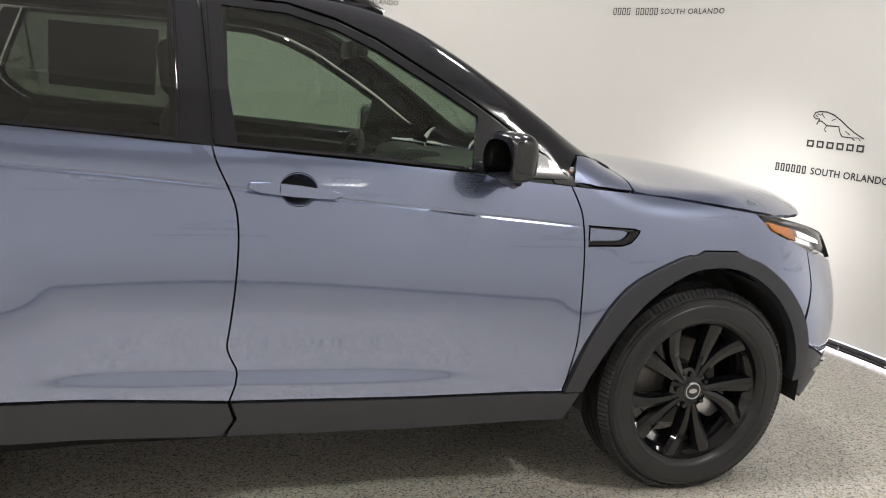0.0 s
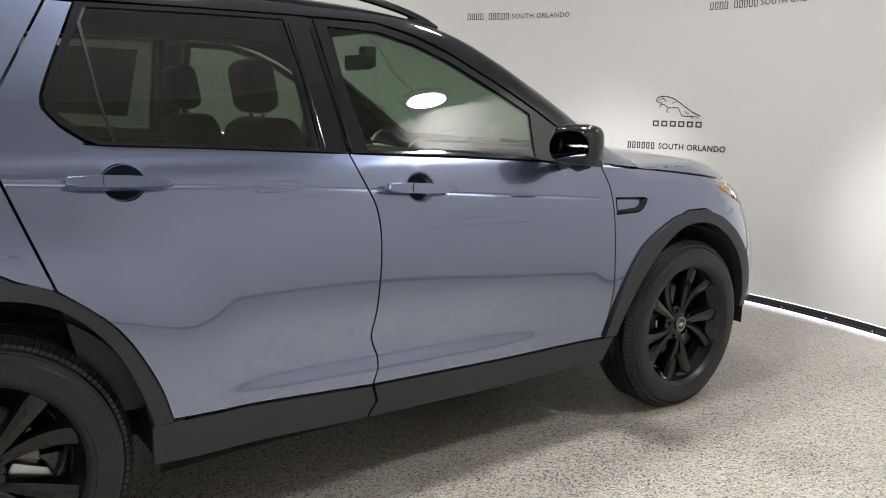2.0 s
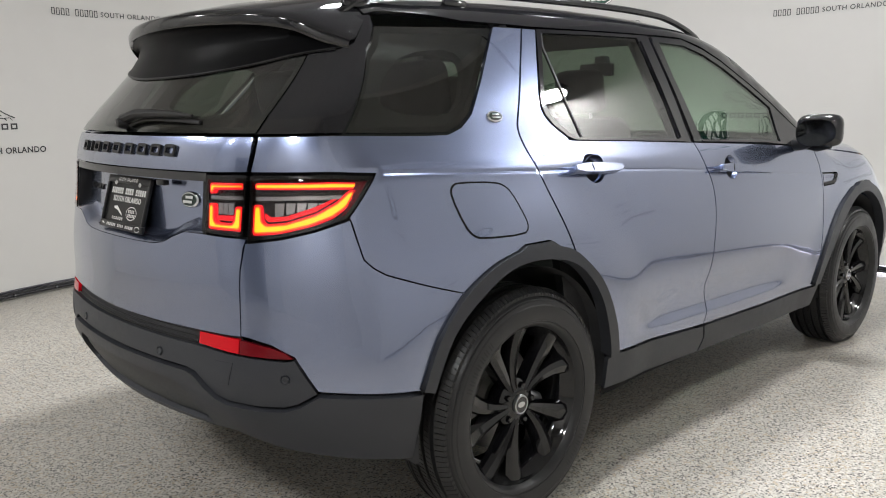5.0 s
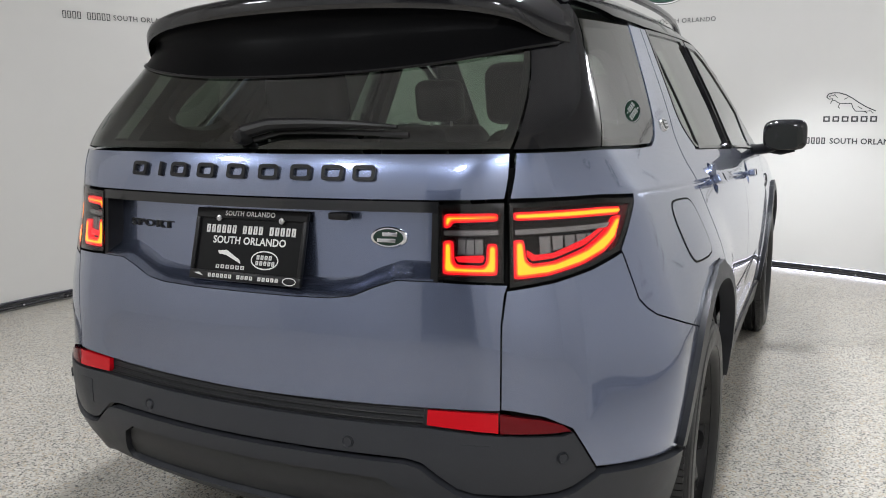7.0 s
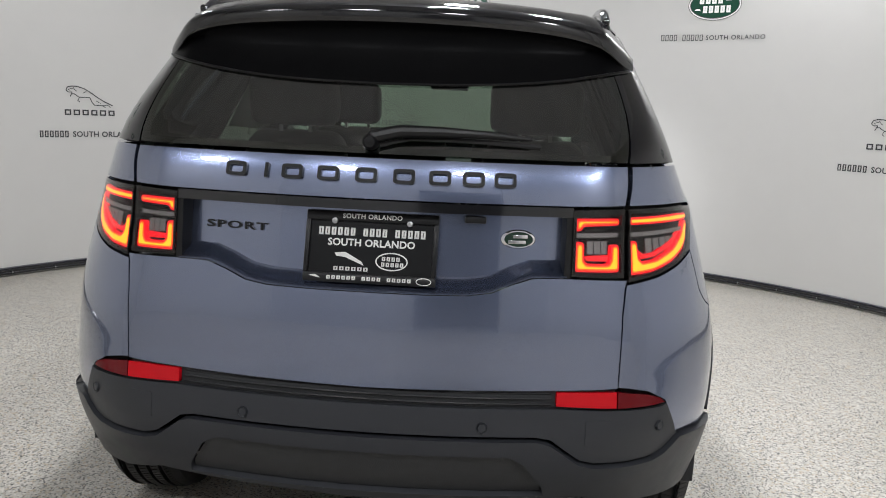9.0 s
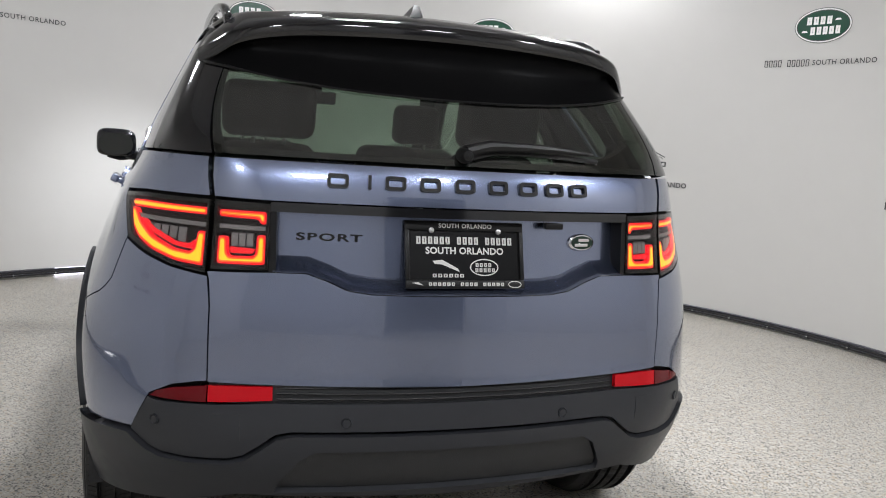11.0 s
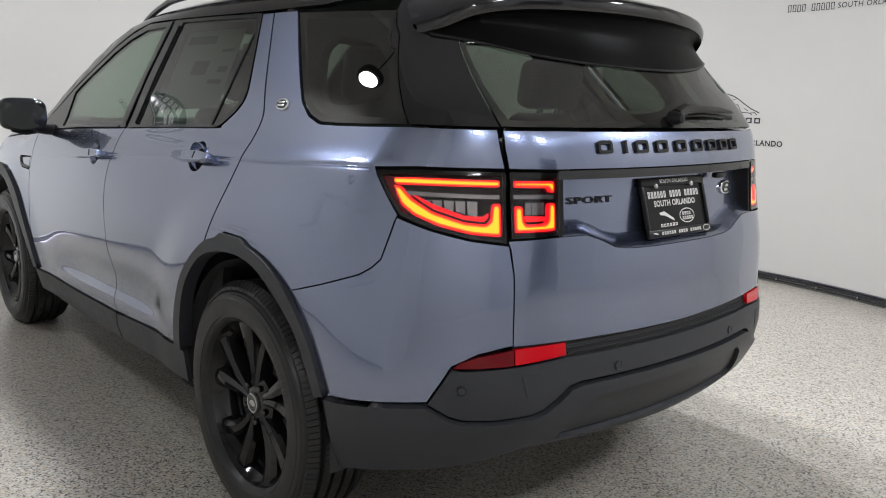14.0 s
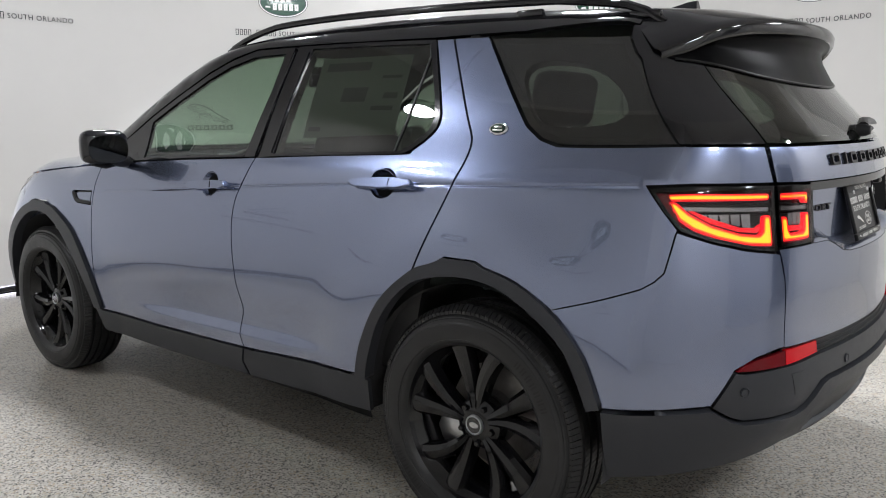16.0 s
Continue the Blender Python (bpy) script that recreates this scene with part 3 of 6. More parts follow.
for q in ((4, 5, 7, 6), (0, 4, 6, 2), (1, 3, 7, 5), (0, 1, 5, 4), (2, 6, 7, 3)):
    bm.faces.new([c8[i] for i in q])
tagged(part("wall_passage", bm, M_DARKROOM, None, smooth=False), "unseen grey passage added behind the doorway", kind="structure")
bm = bmesh.new()
bmesh.ops.create_circle(bm, cap_ends=True, radius=7.5, segments=64)
bmesh.ops.translate(bm, vec=(ROOM_X - 0.6, ROOM_Y, ROOM_H), verts=bm.verts)
tagged(part("ceiling", bm, M_CEIL, None, smooth=False), "plain white ceiling", kind="structure")

# foot of the wall: a glossy black channel, lit above and below along the stretch ahead of the car
arc_band("baseboard", [(-0.001, 0.016), (-0.001, 0.060), (-0.020, 0.060), (-0.027, 0.052), (-0.027, 0.016)], M_SKIRT, -ARC_END, ARC_END, "glossy black channel along the foot of the wall")
arc_band("trim", [(-0.001, 0.061), (-0.001, 0.067), (-0.006, 0.067), (-0.016, 0.061)], M_ALU, -ARC_END, ARC_END, "thin metal edge strip above the black channel")
arc_band("trim_rail", [(-0.028, 0.030), (-0.028, 0.034), (-0.033, 0.034), (-0.033, 0.030)], M_ALU, -ARC_END, ARC_END, "thin metal wire along the black channel")
LED_FROM, LED_TO = -30, 26
strip = thing("led_strip", "lit white LED strip along the foot of the wall", "light strip")
for nm, prof in (("lower_led", [(-0.004, 0.0145), (-0.026, 0.0145), (-0.026, 0.006), (-0.004, 0.006)]), ("upper_led", [(-0.0065, 0.0625), (-0.0065, 0.0665), (-0.010, 0.0665), (-0.012, 0.0640)])):
    led = arc_band(nm, prof, M_LEDGLOW, LED_FROM, LED_TO, "")
    led.parent = strip
    tagged(led)


def channel_clip(angle):
    clip = thing("wall_clip", "small black clip on the wall's foot channel", "clip", Matrix.Translation(wall_point(angle, 0.032, -0.030)) @ pose(0, 0, 0, 0, 0, angle), "channel clips")
    part("clip_body", box_bm((0.010, 0.020, 0.022), bevel=0.003), M_TRIM, clip)
    knob = lathe_bm([(0.001, 0.006), (0.005, 0.005), (0.007, 0.0)], 12, "Z")
    bmesh.ops.transform(knob, matrix=pose(-0.005, 0, 0, 0, -90, 0), verts=knob.verts)
    part("clip_knob", knob, M_METAL, clip)


for k in range(-24, 25):
    channel_clip(k * 4.8 + 2)


# ---- lamps in the ceiling ----
def ceiling_lamp(x, y, r):
    top_ = thing("ceiling_lamp", "round white disc lamp in a dark rim on a rod", "lamp", pose(x, y, LAMP_H - 0.021), "ceiling lamps")
    part("rod", tube_bm([(0, 0, 0.0), (0, 0, 0.5), (0, 0, ROOM_H - LAMP_H - 0.005)], 0.012, 8), M_TRIM, top_)
    part("back_plate", lathe_bm([(0.001, 0.012), (r + 0.05, 0.012), (r + 0.06, 0.002), (0.001, 0.001)], 40, "Z"), M_TRIM, top_)
    part("rim", lathe_bm([(r, 0.0), (r, -0.05), (r + 0.05, -0.05), (r + 0.06, -0.04), (r + 0.06, 0.0)], 48, "Z"), M_TRIM, top_)
    part("diffuser", lathe_bm([(0.001, -0.035), (r * 0.7, -0.035), (r - 0.001, -0.03), (r - 0.001, -0.005)], 48, "Z"), M_LAMPGLOW, top_)


for lx, ly, lr, power in LAMPS:
    ceiling_lamp(lx, ly, lr)
# unseen disc added below the ceiling to tone what the car's roof reflects
bm = lathe_bm([(0.001, ROOM_H - 0.02), (3.70, ROOM_H - 0.02), (3.70, ROOM_H - 0.001)], 72, "Z")
bmesh.ops.translate(bm, vec=(ROOM_X, ROOM_Y, 0), verts=bm.verts)
tagged(part("ceiling_fabric", bm, M_SOFTCEILING, None), "unseen round pale grey disc added under the ceiling for reflections", "ceiling")


# ---- marks printed on the wall ----
def text_mesh(body, size, extrude=0.0, spacing=1.0, heavy=0.0):
    cu = bpy.data.curves.new("text", "FONT")
    cu.body, cu.size, cu.extrude, cu.align_x, cu.align_y, cu.resolution_u = body, size, extrude, "CENTER", "CENTER", 3
    cu.space_character, cu.offset = spacing, heavy
    ob = bpy.data.objects.new("text", cu)
    scene.collection.objects.link(ob)
    me = bpy.data.meshes.new_from_object(ob.evaluated_get(bpy.context.evaluated_depsgraph_get()))
    bpy.data.objects.remove(ob)
    bm = bmesh.new()
    bm.from_mesh(me)
    bpy.data.meshes.remove(me)
    return bm


def fit_width(bm, width, cx=0.0, cz=0.0):
    """Scales flat lettering to a width and centres it."""
    xs, ys = [v.co.x for v in bm.verts], [v.co.y for v in bm.verts]
    k = width / (max(xs) - min(xs))
    mx, my = (max(xs) + min(xs)) / 2, (max(ys) + min(ys)) / 2
    for v in bm.verts:
        v.co.x, v.co.y = (v.co.x - mx) * k + cx, (v.co.y - my) * k + cz
    return bm


def flat_bm(outlines):
    bm = bmesh.new()
    for o in outlines:
        bm.faces.new([bm.verts.new((x, y, 0)) for x, y in o])
    return bm


def stroke_blocks(n, width, height, cx=0.0, cz=0.0, skip=(), weight=0.2):
    """Plain rectangles in place of a name."""
    w = width / n
    out = []
    for i in range(n):
        if i in skip:
            continue
        x = cx - width / 2 + (i + 0.5) * w
        b, r, h = weight * w, 0.36 * w, height / 2
        d = min(b * 0.9, height * 0.24)
        left, right = (x - r, cz - h, x - r + b, cz + h), (x + r - b, cz - h, x + r, cz + h)
        head, foot = (x - r, cz + h - d, x + r, cz + h), (x - r, cz - h, x + r, cz - h + d)
        for x0, y0, x1, y1 in (left, right, head, foot):
            out.append([(x0, y0), (x1, y0), (x1, y1), (x0, y1)])
    return flat_bm(out)


def on_wall(bm, angle, z, deep):
    """Bends flat work in x, y round the wall; x runs to the right as one faces it."""
    long = [e for e in bm.edges if e.calc_length() > 0.1]
    if long:
        bmesh.ops.subdivide_edges(bm, edges=long, cuts=4)
    for v in bm.verts:
        a = angle - math.degrees(v.co.x / ROOM_R)
        v.co = Vector(wall_point(a, z + v.co.y, -deep - v.co.z))
    return bm


def ring_outlines(a, b, w, n=48):
    o, i = oval(0, 0, a, b, n), oval(0, 0, a - w, b - w, n)
    return [[o[k], o[(k + 1) % n], i[(k + 1) % n], i[k]] for k in range(n)]


def oval_strips(a, b, n=24):
    """An oval as upright strips, which bend with the wall."""
    xs = [-a * math.cos(math.pi * i / n) for i in range(n + 1)]
    h = [b * math.sqrt(max(1 - (x / a) ** 2, 0.0004)) for x in xs]
    return [[(xs[i], -h[i]), (xs[i + 1], -h[i + 1]), (xs[i + 1], h[i + 1]), (xs[i], h[i])] for i in range(n)]


def round_mark(angle):
    mark = thing("wall_emblem", "green oval emblem with white bars over a line of dark lettering", "wall sign", None, "oval wall marks")
    part("oval_ring", on_wall(flat_bm(ring_outlines(0.215, 0.125, 0.006)), angle, 2.275, 0.003), M_GREYPRINT, mark, smooth=False)
    part("oval_edge", on_wall(flat_bm(ring_outlines(0.209, 0.119, 0.009)), angle, 2.275, 0.0035), M_WHITEPRINT, mark, smooth=False)
    part("oval_line", on_wall(flat_bm(ring_outlines(0.200, 0.110, 0.006)), angle, 2.275, 0.003), M_BLACKPRINT, mark, smooth=False)
    part("oval_field", on_wall(flat_bm(oval_strips(0.194, 0.104)), angle, 2.275, 0.003), M_GREEN, mark, smooth=False)
    tagged(part("upper_print", on_wall(stroke_blocks(4, 0.20, 0.055, -0.03, 0.036, weight=0.34), angle, 2.275, 0.0045), M_WHITEPRINT, mark, smooth=False), kind="stuff")
    tagged(part("lower_print", on_wall(stroke_blocks(5, 0.235, 0.055, 0.02, -0.036, weight=0.34), angle, 2.275, 0.0045), M_WHITEPRINT, mark, smooth=False), kind="stuff")
    dash = [[(x, y), (x + 0.05, y), (x + 0.04, y + 0.014), (x + 0.01, y + 0.014)] for x, y in ((0.085, 0.03), (-0.16, -0.045))]
    tagged(part("dash_print", on_wall(flat_bm(dash), angle, 2.275, 0.0045), M_WHITEPRINT, mark, smooth=False), kind="stuff")
    tagged(part("name_print", on_wall(stroke_blocks(10, 0.355, 0.05, -0.245, 0, skip=(4,), weight=0.16), angle, 2.015, 0.003), M_BLACKPRINT, mark, smooth=False), kind="stuff")
    tagged(part("lettering", on_wall(fit_width(text_mesh("SOUTH ORLANDO", 0.07, spacing=1.12, heavy=0.0006), 0.475, 0.19, 0), angle, 2.015, 0.003), M_BLACKPRINT, mark, smooth=False), kind="stuff")


def leaping_mark(angle):
    """A thin sweeping emblem over a name bar and a line of lettering."""
    mark = thing("wall_emblem", "thin dark sweeping emblem over a bar and a line of lettering", "wall sign", None, "sweeping wall marks")
    back = [(-0.176, 0.034), (-0.165, 0.058), (-0.132, 0.066), (-0.089, 0.065), (-0.038, 0.050), (0.009, 0.023), (0.057, -0.010), (0.110, -0.042), (0.150, -0.060), (0.178, -0.072)]
    belly = [(-0.176, 0.034), (-0.158, 0.020), (-0.130, 0.022), (-0.146, -0.014), (-0.138, 0.006), (-0.118, 0.010), (-0.078, -0.015), (0.003, -0.015), (0.018, -0.050), (0.036, -0.072), (0.100, -0.074), (0.120, -0.088)]
    limbs = [[(-0.078, -0.015), (-0.090, -0.040), (-0.074, -0.052)], [(0.100, -0.074), (0.140, -0.070), (0.160, -0.088)], [(-0.150, 0.050), (-0.128, 0.044), (-0.118, 0.056)], [(-0.120, 0.050), (-0.096, 0.028)], [(-0.050, 0.016), (-0.022, 0.030)], [(0.050, -0.038), (0.084, -0.058)], [(-0.160, 0.040), (-0.144, 0.034)]]
    strips = []
    for line, w in [(back, 0.0075), (belly, 0.006)] + [(ln, 0.005) for ln in limbs]:
        for (x0, y0), (x1, y1) in zip(line, line[1:]):
            d = math.hypot(x1 - x0, y1 - y0)
            nx, ny = -(y1 - y0) / d * w / 2, (x1 - x0) / d * w / 2
            strips.append([(x0 - nx, y0 - ny), (x1 - nx, y1 - ny), (x1 + nx, y1 + ny), (x0 + nx, y0 + ny)])
    tagged(part("sweep", on_wall(flat_bm(strips), angle, 1.335, 0.003), M_BLACKPRINT, mark, smooth=False), kind="stuff")
    tagged(part("name_print", on_wall(stroke_blocks(6, 0.40, 0.042, 0, 0, weight=0.17), angle, 1.205, 0.003), M_BLACKPRINT, mark, smooth=False), kind="stuff")
    tagged(part("lead_print", on_wall(stroke_blocks(6, 0.225, 0.05, -0.275, 0, weight=0.24), angle, 1.04, 0.003), M_BLACKPRINT, mark, smooth=False), kind="stuff")
    tagged(part("lettering", on_wall(fit_width(text_mesh("SOUTH ORLANDO", 0.07, spacing=1.06, heavy=0.0016), 0.52, 0.125, 0), angle, 1.04, 0.003), M_BLACKPRINT, mark, smooth=False), kind="stuff")


for a in (94, 70, 31, 2, -30, -72, -98):
    round_mark(a)
for a in (108, 50, 11, -20, -52, -87):
    leaping_mark(a)

# ---- the car ----
car = thing("suv", "slate-blue metallic five-door SUV with black roof and wheels on speckled floor", "car")


def arch(cx, r0, a0, a1, n=14, squash=1.0):
    return [(cx + r0 * math.cos(radians(a0 + (a1 - a0) * i / n)), HUB_Z + r0 * squash * math.sin(radians(a0 + (a1 - a0) * i / n))) for i in range(n + 1)]


ARCH_REAR = [(-0.448, 0.530), (-0.395, 0.666), (-0.306, 0.770), (-0.181, 0.841), (-0.060, 0.873), (-0.030, 0.887), (0.085, 0.887), (0.118, 0.868), (0.206, 0.836), (0.342, 0.721), (0.437, 0.562), (0.479, 0.439)]
ARCH_REAR_IN = flow([(0.425, 0.430), (0.400, 0.515), (0.325, 0.672), (0.205, 0.790), (0.060, 0.830), (-0.086, 0.826), (-0.216, 0.772), (-0.338, 0.672), (-0.402, 0.517)])
ARCH_FRONT = [(2.215, 0.392), (2.278, 0.581), (2.396, 0.758), (2.579, 0.855), (2.650, 0.868), (2.682, 0.884), (2.815, 0.884), (2.850, 0.866), (2.940, 0.833), (3.050, 0.753), (3.150, 0.630), (3.205, 0.500), (3.215, 0.400)]
ARCH_FRONT_IN = flow([(3.150, 0.395), (3.140, 0.480), (3.085, 0.610), (2.985, 0.730), (2.860, 0.806), (2.741, 0.826), (2.620, 0.806), (2.495, 0.730), (2.390, 0.610), (2.318, 0.480), (2.285, 0.392)])
ARCH_REAR_LINE = flow(ARCH_REAR[:5], 4)[:-1] + ARCH_REAR[4:8] + flow(ARCH_REAR[7:], 4)[1:]
ARCH_FRONT_LINE = flow(ARCH_FRONT[:5], 4)[:-1] + ARCH_FRONT[4:8] + flow(ARCH_FRONT[7:], 4)[1:]
DOOR_REAR_EDGE = [(0.275, 1.556), (0.195, 1.420), (0.125, 1.300), (0.095, 1.250), (0.086, 1.222), (0.090, 1.180), (0.116, 1.092), (0.174, 0.924), (0.206, 0.836)]
DOOR_GAP = [(1.071, 1.151), (1.085, 1.105), (1.114, 1.045), (1.138, 0.985), (1.147, 0.900), (1.143, 0.780), (1.130, 0.640), (1.124, 0.575), (1.136, 0.535), (1.155, 0.485), (1.134, 0.404)]
FENDER_GAP = [(2.182, 1.082), (2.205, 1.035), (2.222, 0.985), (2.231, 0.880), (2.236, 0.700), (2.238, 0.560), (2.215, 0.392)]
WIN_REAR = [(0.345, 1.556), (0.300, 1.465), (0.250, 1.360), (0.228, 1.305), (0.230, 1.268), (0.258, 1.234), (0.312, 1.195), (0.345, 1.184), (0.660, 1.171), (0.990, 1.154)]

VENT = [(2.246, 0.957), (2.360, 0.952), (2.415, 0.950), (2.432, 0.944), (2.424, 0.928), (2.400, 0.906), (2.370, 0.896), (2.246, 0.894)]


def CUP(x, z):
    return oval(x, z, 0.054, 0.046, 28)


hood_line = spline([(2.18, 1.081), (2.43, 1.064), (2.71, 1.036), (2.92, 1.010), (3.05, 0.992), (3.2, 0.970)])

for sd in (1, -1):
    sd1 = (sd,)
    rear_door = sheet("rear_door", DOOR_REAR_EDGE[:1] + flow(WIN_REAR, 3) + flow(DOOR_GAP, 3) + [(0.72, 0.428)] + flow(ARCH_REAR[8:], 4)[::-1] + flow(DOOR_REAR_EDGE, 3)[:0:-1][1:], M_PAINT, car, lines=crease_lines(-0.2, 1.2) + sill_lines(0.5, 1.2), holes=[CUP(0.392, 1.089)], sides=sd1)
    front_door = sheet("front_door", flow(DOOR_GAP, 3)[::-1] + [(1.138, 1.147), (1.50, 1.130), (1.874, 1.108), (1.960, 1.095)] + flow(FENDER_GAP, 3) + [(1.70, 0.392)], M_PAINT, car, lines=crease_lines(1.0, 2.3) + sill_lines(1.1, 2.2), holes=[CUP(1.312, 1.040)], sides=sd1)
    doors = {"rear": rear_door, "front": front_door}
    sheet("front_fender", flow(FENDER_GAP, 3)[::-1] + [(x, float(hood_line(x))) for x in (2.30, 2.43, 2.57, 2.713, 2.82, 2.921)] + [(2.975, 0.955), (3.08, 0.915), (3.19, 0.880), (3.19, 0.760)] + [(3.150, 0.630)] + flow(ARCH_FRONT[7:10], 4)[::-1] + ARCH_FRONT[6:4:-1] + flow(ARCH_FRONT[:5], 4)[:0:-1], M_PAINT, car, sides=sd1, lines=crease_lines(2.1, 2.32),
          holes=[VENT])
    sheet("quarter_panel", [(x - 0.002, z) for x, z in flow(DOOR_REAR_EDGE, 3)] + ARCH_REAR[7:4:-1] + flow(ARCH_REAR[2:5], 4)[::-1] + [(-0.294, 0.783), (-0.545, 0.862), (-0.582, 0.882), (-0.610, 0.905), (-0.640, 1.000), (-0.648, 1.015), (-0.600, 1.060), (-0.536, 1.124), (-0.70, 1.131), (-0.985, 1.133),
          (-0.972, 1.180), (-0.965, 1.228), (-0.645, 1.228), (-0.300, 1.220), (-0.212, 1.220), (-0.152, 1.238), (-0.095, 1.276), (0.000, 1.388), (0.134, 1.554)], M_PAINT, car, lines=crease_lines(-0.5, 0.2), sides=sd1)
    fuel = soften([(-0.268, 1.050), (-0.260, 1.074), (-0.235, 1.084), (-0.095, 1.076), (-0.060, 1.066), (-0.033, 1.045), (-0.002, 0.965), (0.000, 0.935), (-0.024, 0.918), (-0.195, 0.924), (-0.225, 0.935), (-0.245, 0.962)], 1)
    if sd < 0:
        ring = inset(fuel, -0.0026)
        sheet("fuel_door_gap", ring, M_UNDER, car, holes=[inset(fuel, 0.0022)], gap=0, flange=0, out=0.0012, cell=0.03, sides=sd1)
        sheet("fuel_door", fuel, M_PAINT, car, "blue fuel flap with rounded corners", out=0.0018, flange=0.004, cell=0.03, sides=sd1)
    sheet("bumper_corner", [(-0.294, 0.783)] + [(-0.545, 0.8615), (-0.582, 0.881), (-0.611, 0.9045), (-0.645, 1.008), (-0.760, 0.981), (-0.870, 0.962), (-0.9925, 0.950), (-1.0045, 0.880), (-1.0068, 0.704), (-0.975, 0.700), (-0.905, 0.686), (-0.832, 0.655), (-0.765, 0.560), (-0.600, 0.545), (-0.450, 0.532), (-0.395, 0.666), (-0.310, 0.768)], M_PAINT, car, gap=0.001, sides=sd1)
    # window glass and gloss black surrounds
    frame_r = sheet("window_frame", [(1.056, 1.150), (0.990, 1.157), (0.660, 1.174), (0.345, 1.187), (0.316, 1.198), (0.262, 1.237), (0.236, 1.270), (0.234, 1.305), (0.256, 1.360), (0.306, 1.465), (0.348, 1.556), (0.66, 1.564), (1.026, 1.568), (1.040, 1.400)], M_BLACK, rear_door, "gloss black window frame",
          holes=[[(0.978, 1.166), (0.660, 1.180), (0.365, 1.192), (0.325, 1.210), (0.262, 1.262), (0.254, 1.300), (0.276, 1.360), (0.322, 1.455), (0.366, 1.544), (0.66, 1.552), (0.946, 1.556), (0.966, 1.400)]], gap=0.0, out=0.001, flange=0.02, cell=0.04, sides=sd1)
    rear_pane = sheet("window_pane", [(0.980, 1.162), (0.660, 1.176), (0.360, 1.188), (0.320, 1.206), (0.257, 1.259), (0.250, 1.300), (0.272, 1.362), (0.318, 1.457), (0.362, 1.548), (0.66, 1.556), (0.950, 1.560), (0.970, 1.400)], M_DARKGLASS, rear_door, "dark privacy glass", gap=0.0, out=-0.004, flange=0, sides=sd1)
    sheet("window_seal", [(0.99, 1.1625), (0.66, 1.1775), (0.36, 1.1895), (0.345, 1.1835), (0.66, 1.1705), (0.99, 1.1555)], M_BLACK, rear_door, gap=0, out=0.004, flange=0.004, cell=0.03, sides=sd1)
    post = [(0.366, 1.546), (0.345, 1.50), (0.362, 1.30), (0.385, 1.190), (0.392, 1.190), (0.369, 1.30), (0.353, 1.50), (0.374, 1.546)]
    sheet("window_divider", post, M_TRIM, rear_door, gap=0, out=0.0, flange=0.006, cell=0.03, sides=sd1)
    FW_OUT = [(1.066, 1.400), (1.052, 1.566), (1.285, 1.566), (1.430, 1.530), (1.560, 1.480), (1.745, 1.383), (1.900, 1.292), (1.955, 1.255), (2.10, 1.165), (2.165, 1.100), (1.960, 1.100), (1.874, 1.112), (1.50, 1.134), (1.138, 1.150), (1.080, 1.153)]
    FW_IN = [(1.100, 1.400), (1.094, 1.545), (1.285, 1.540), (1.430, 1.505), (1.560, 1.452), (1.735, 1.358), (1.875, 1.278), (1.868, 1.230), (1.850, 1.124), (1.50, 1.144), (1.142, 1.160)]
    sheet("window_frame", FW_OUT, M_BLACK, front_door, "gloss black window frame", holes=[FW_IN], gap=0.0, out=0.001, flange=0.02, cell=0.04, sides=sd1)
    sheet("window_pane", inset(FW_IN, -0.004), M_FRONTGLASS, front_door, "green-tinted side glass", gap=0.0, out=-0.004, flange=0, sides=sd1)
    sheet("window_seal", [(1.142, 1.1565), (1.50, 1.1405), (1.90, 1.1165), (1.90, 1.1095), (1.50, 1.1335), (1.142, 1.1495)], M_BLACK, front_door, gap=0, out=0.004, flange=0.004, cell=0.03, sides=sd1)
    sheet("pillar_cover", [(0.964, 1.13), (1.12, 1.13), (1.108, 1.572), (0.940, 1.572)], M_BLACK, car, "gloss black centre pillar", gap=0, out=-0.007, flange=0.02, cell=0.04, sides=sd1)
    sheet("sail_panel", [(2.125, 1.088), (2.198, 1.080), (2.194, 1.102), (2.125, 1.165), (2.085, 1.175)], M_BLACK, front_door, "black corner panel behind the mirror", gap=0, out=-0.002, flange=0.01, cell=0.03, sides=sd1)
    # a bright line on the pillar edge of each door frame
    for nm, line, own in (("pillar_strip", [(1.040, 1.545), (1.060, 1.36), (1.078, 1.165)], front_door), ("pillar_strip", [(0.962, 1.545), (0.974, 1.36), (0.990, 1.172)], rear_door)):
        q = [skin(np.array([x]), np.array([z]))[0] for x, z in line]
        q = [(p[0], (p[1] + 0.004) * sd, p[2]) for p in q]
        part(nm, tube_bm([q[0], *[tuple((np.array(a) + np.array(b)) / 2) for a, b in zip(q, q[1:])], q[-1]][:1] + q, 0.0032, 6), M_BLACK, own)
    QW = [(0.122, 1.548), (-0.345, 1.528), (-0.375, 1.480), (-0.640, 1.232), (-0.300, 1.225), (-0.214, 1.225), (-0.156, 1.243), (-0.101, 1.280), (-0.008, 1.390)]
    sheet("quarter_window", QW, M_QUARTERGLASS, car, "dark privacy quarter glass", gap=0.001, out=-0.001, flange=0.006, sides=sd1)
    sheet("quarter_window_border", QW, M_BLACK, car, "black ceramic border of quarter glass", holes=[inset(QW, 0.022)], gap=0.002, out=-0.003, flange=0, cell=0.03, sides=sd1)
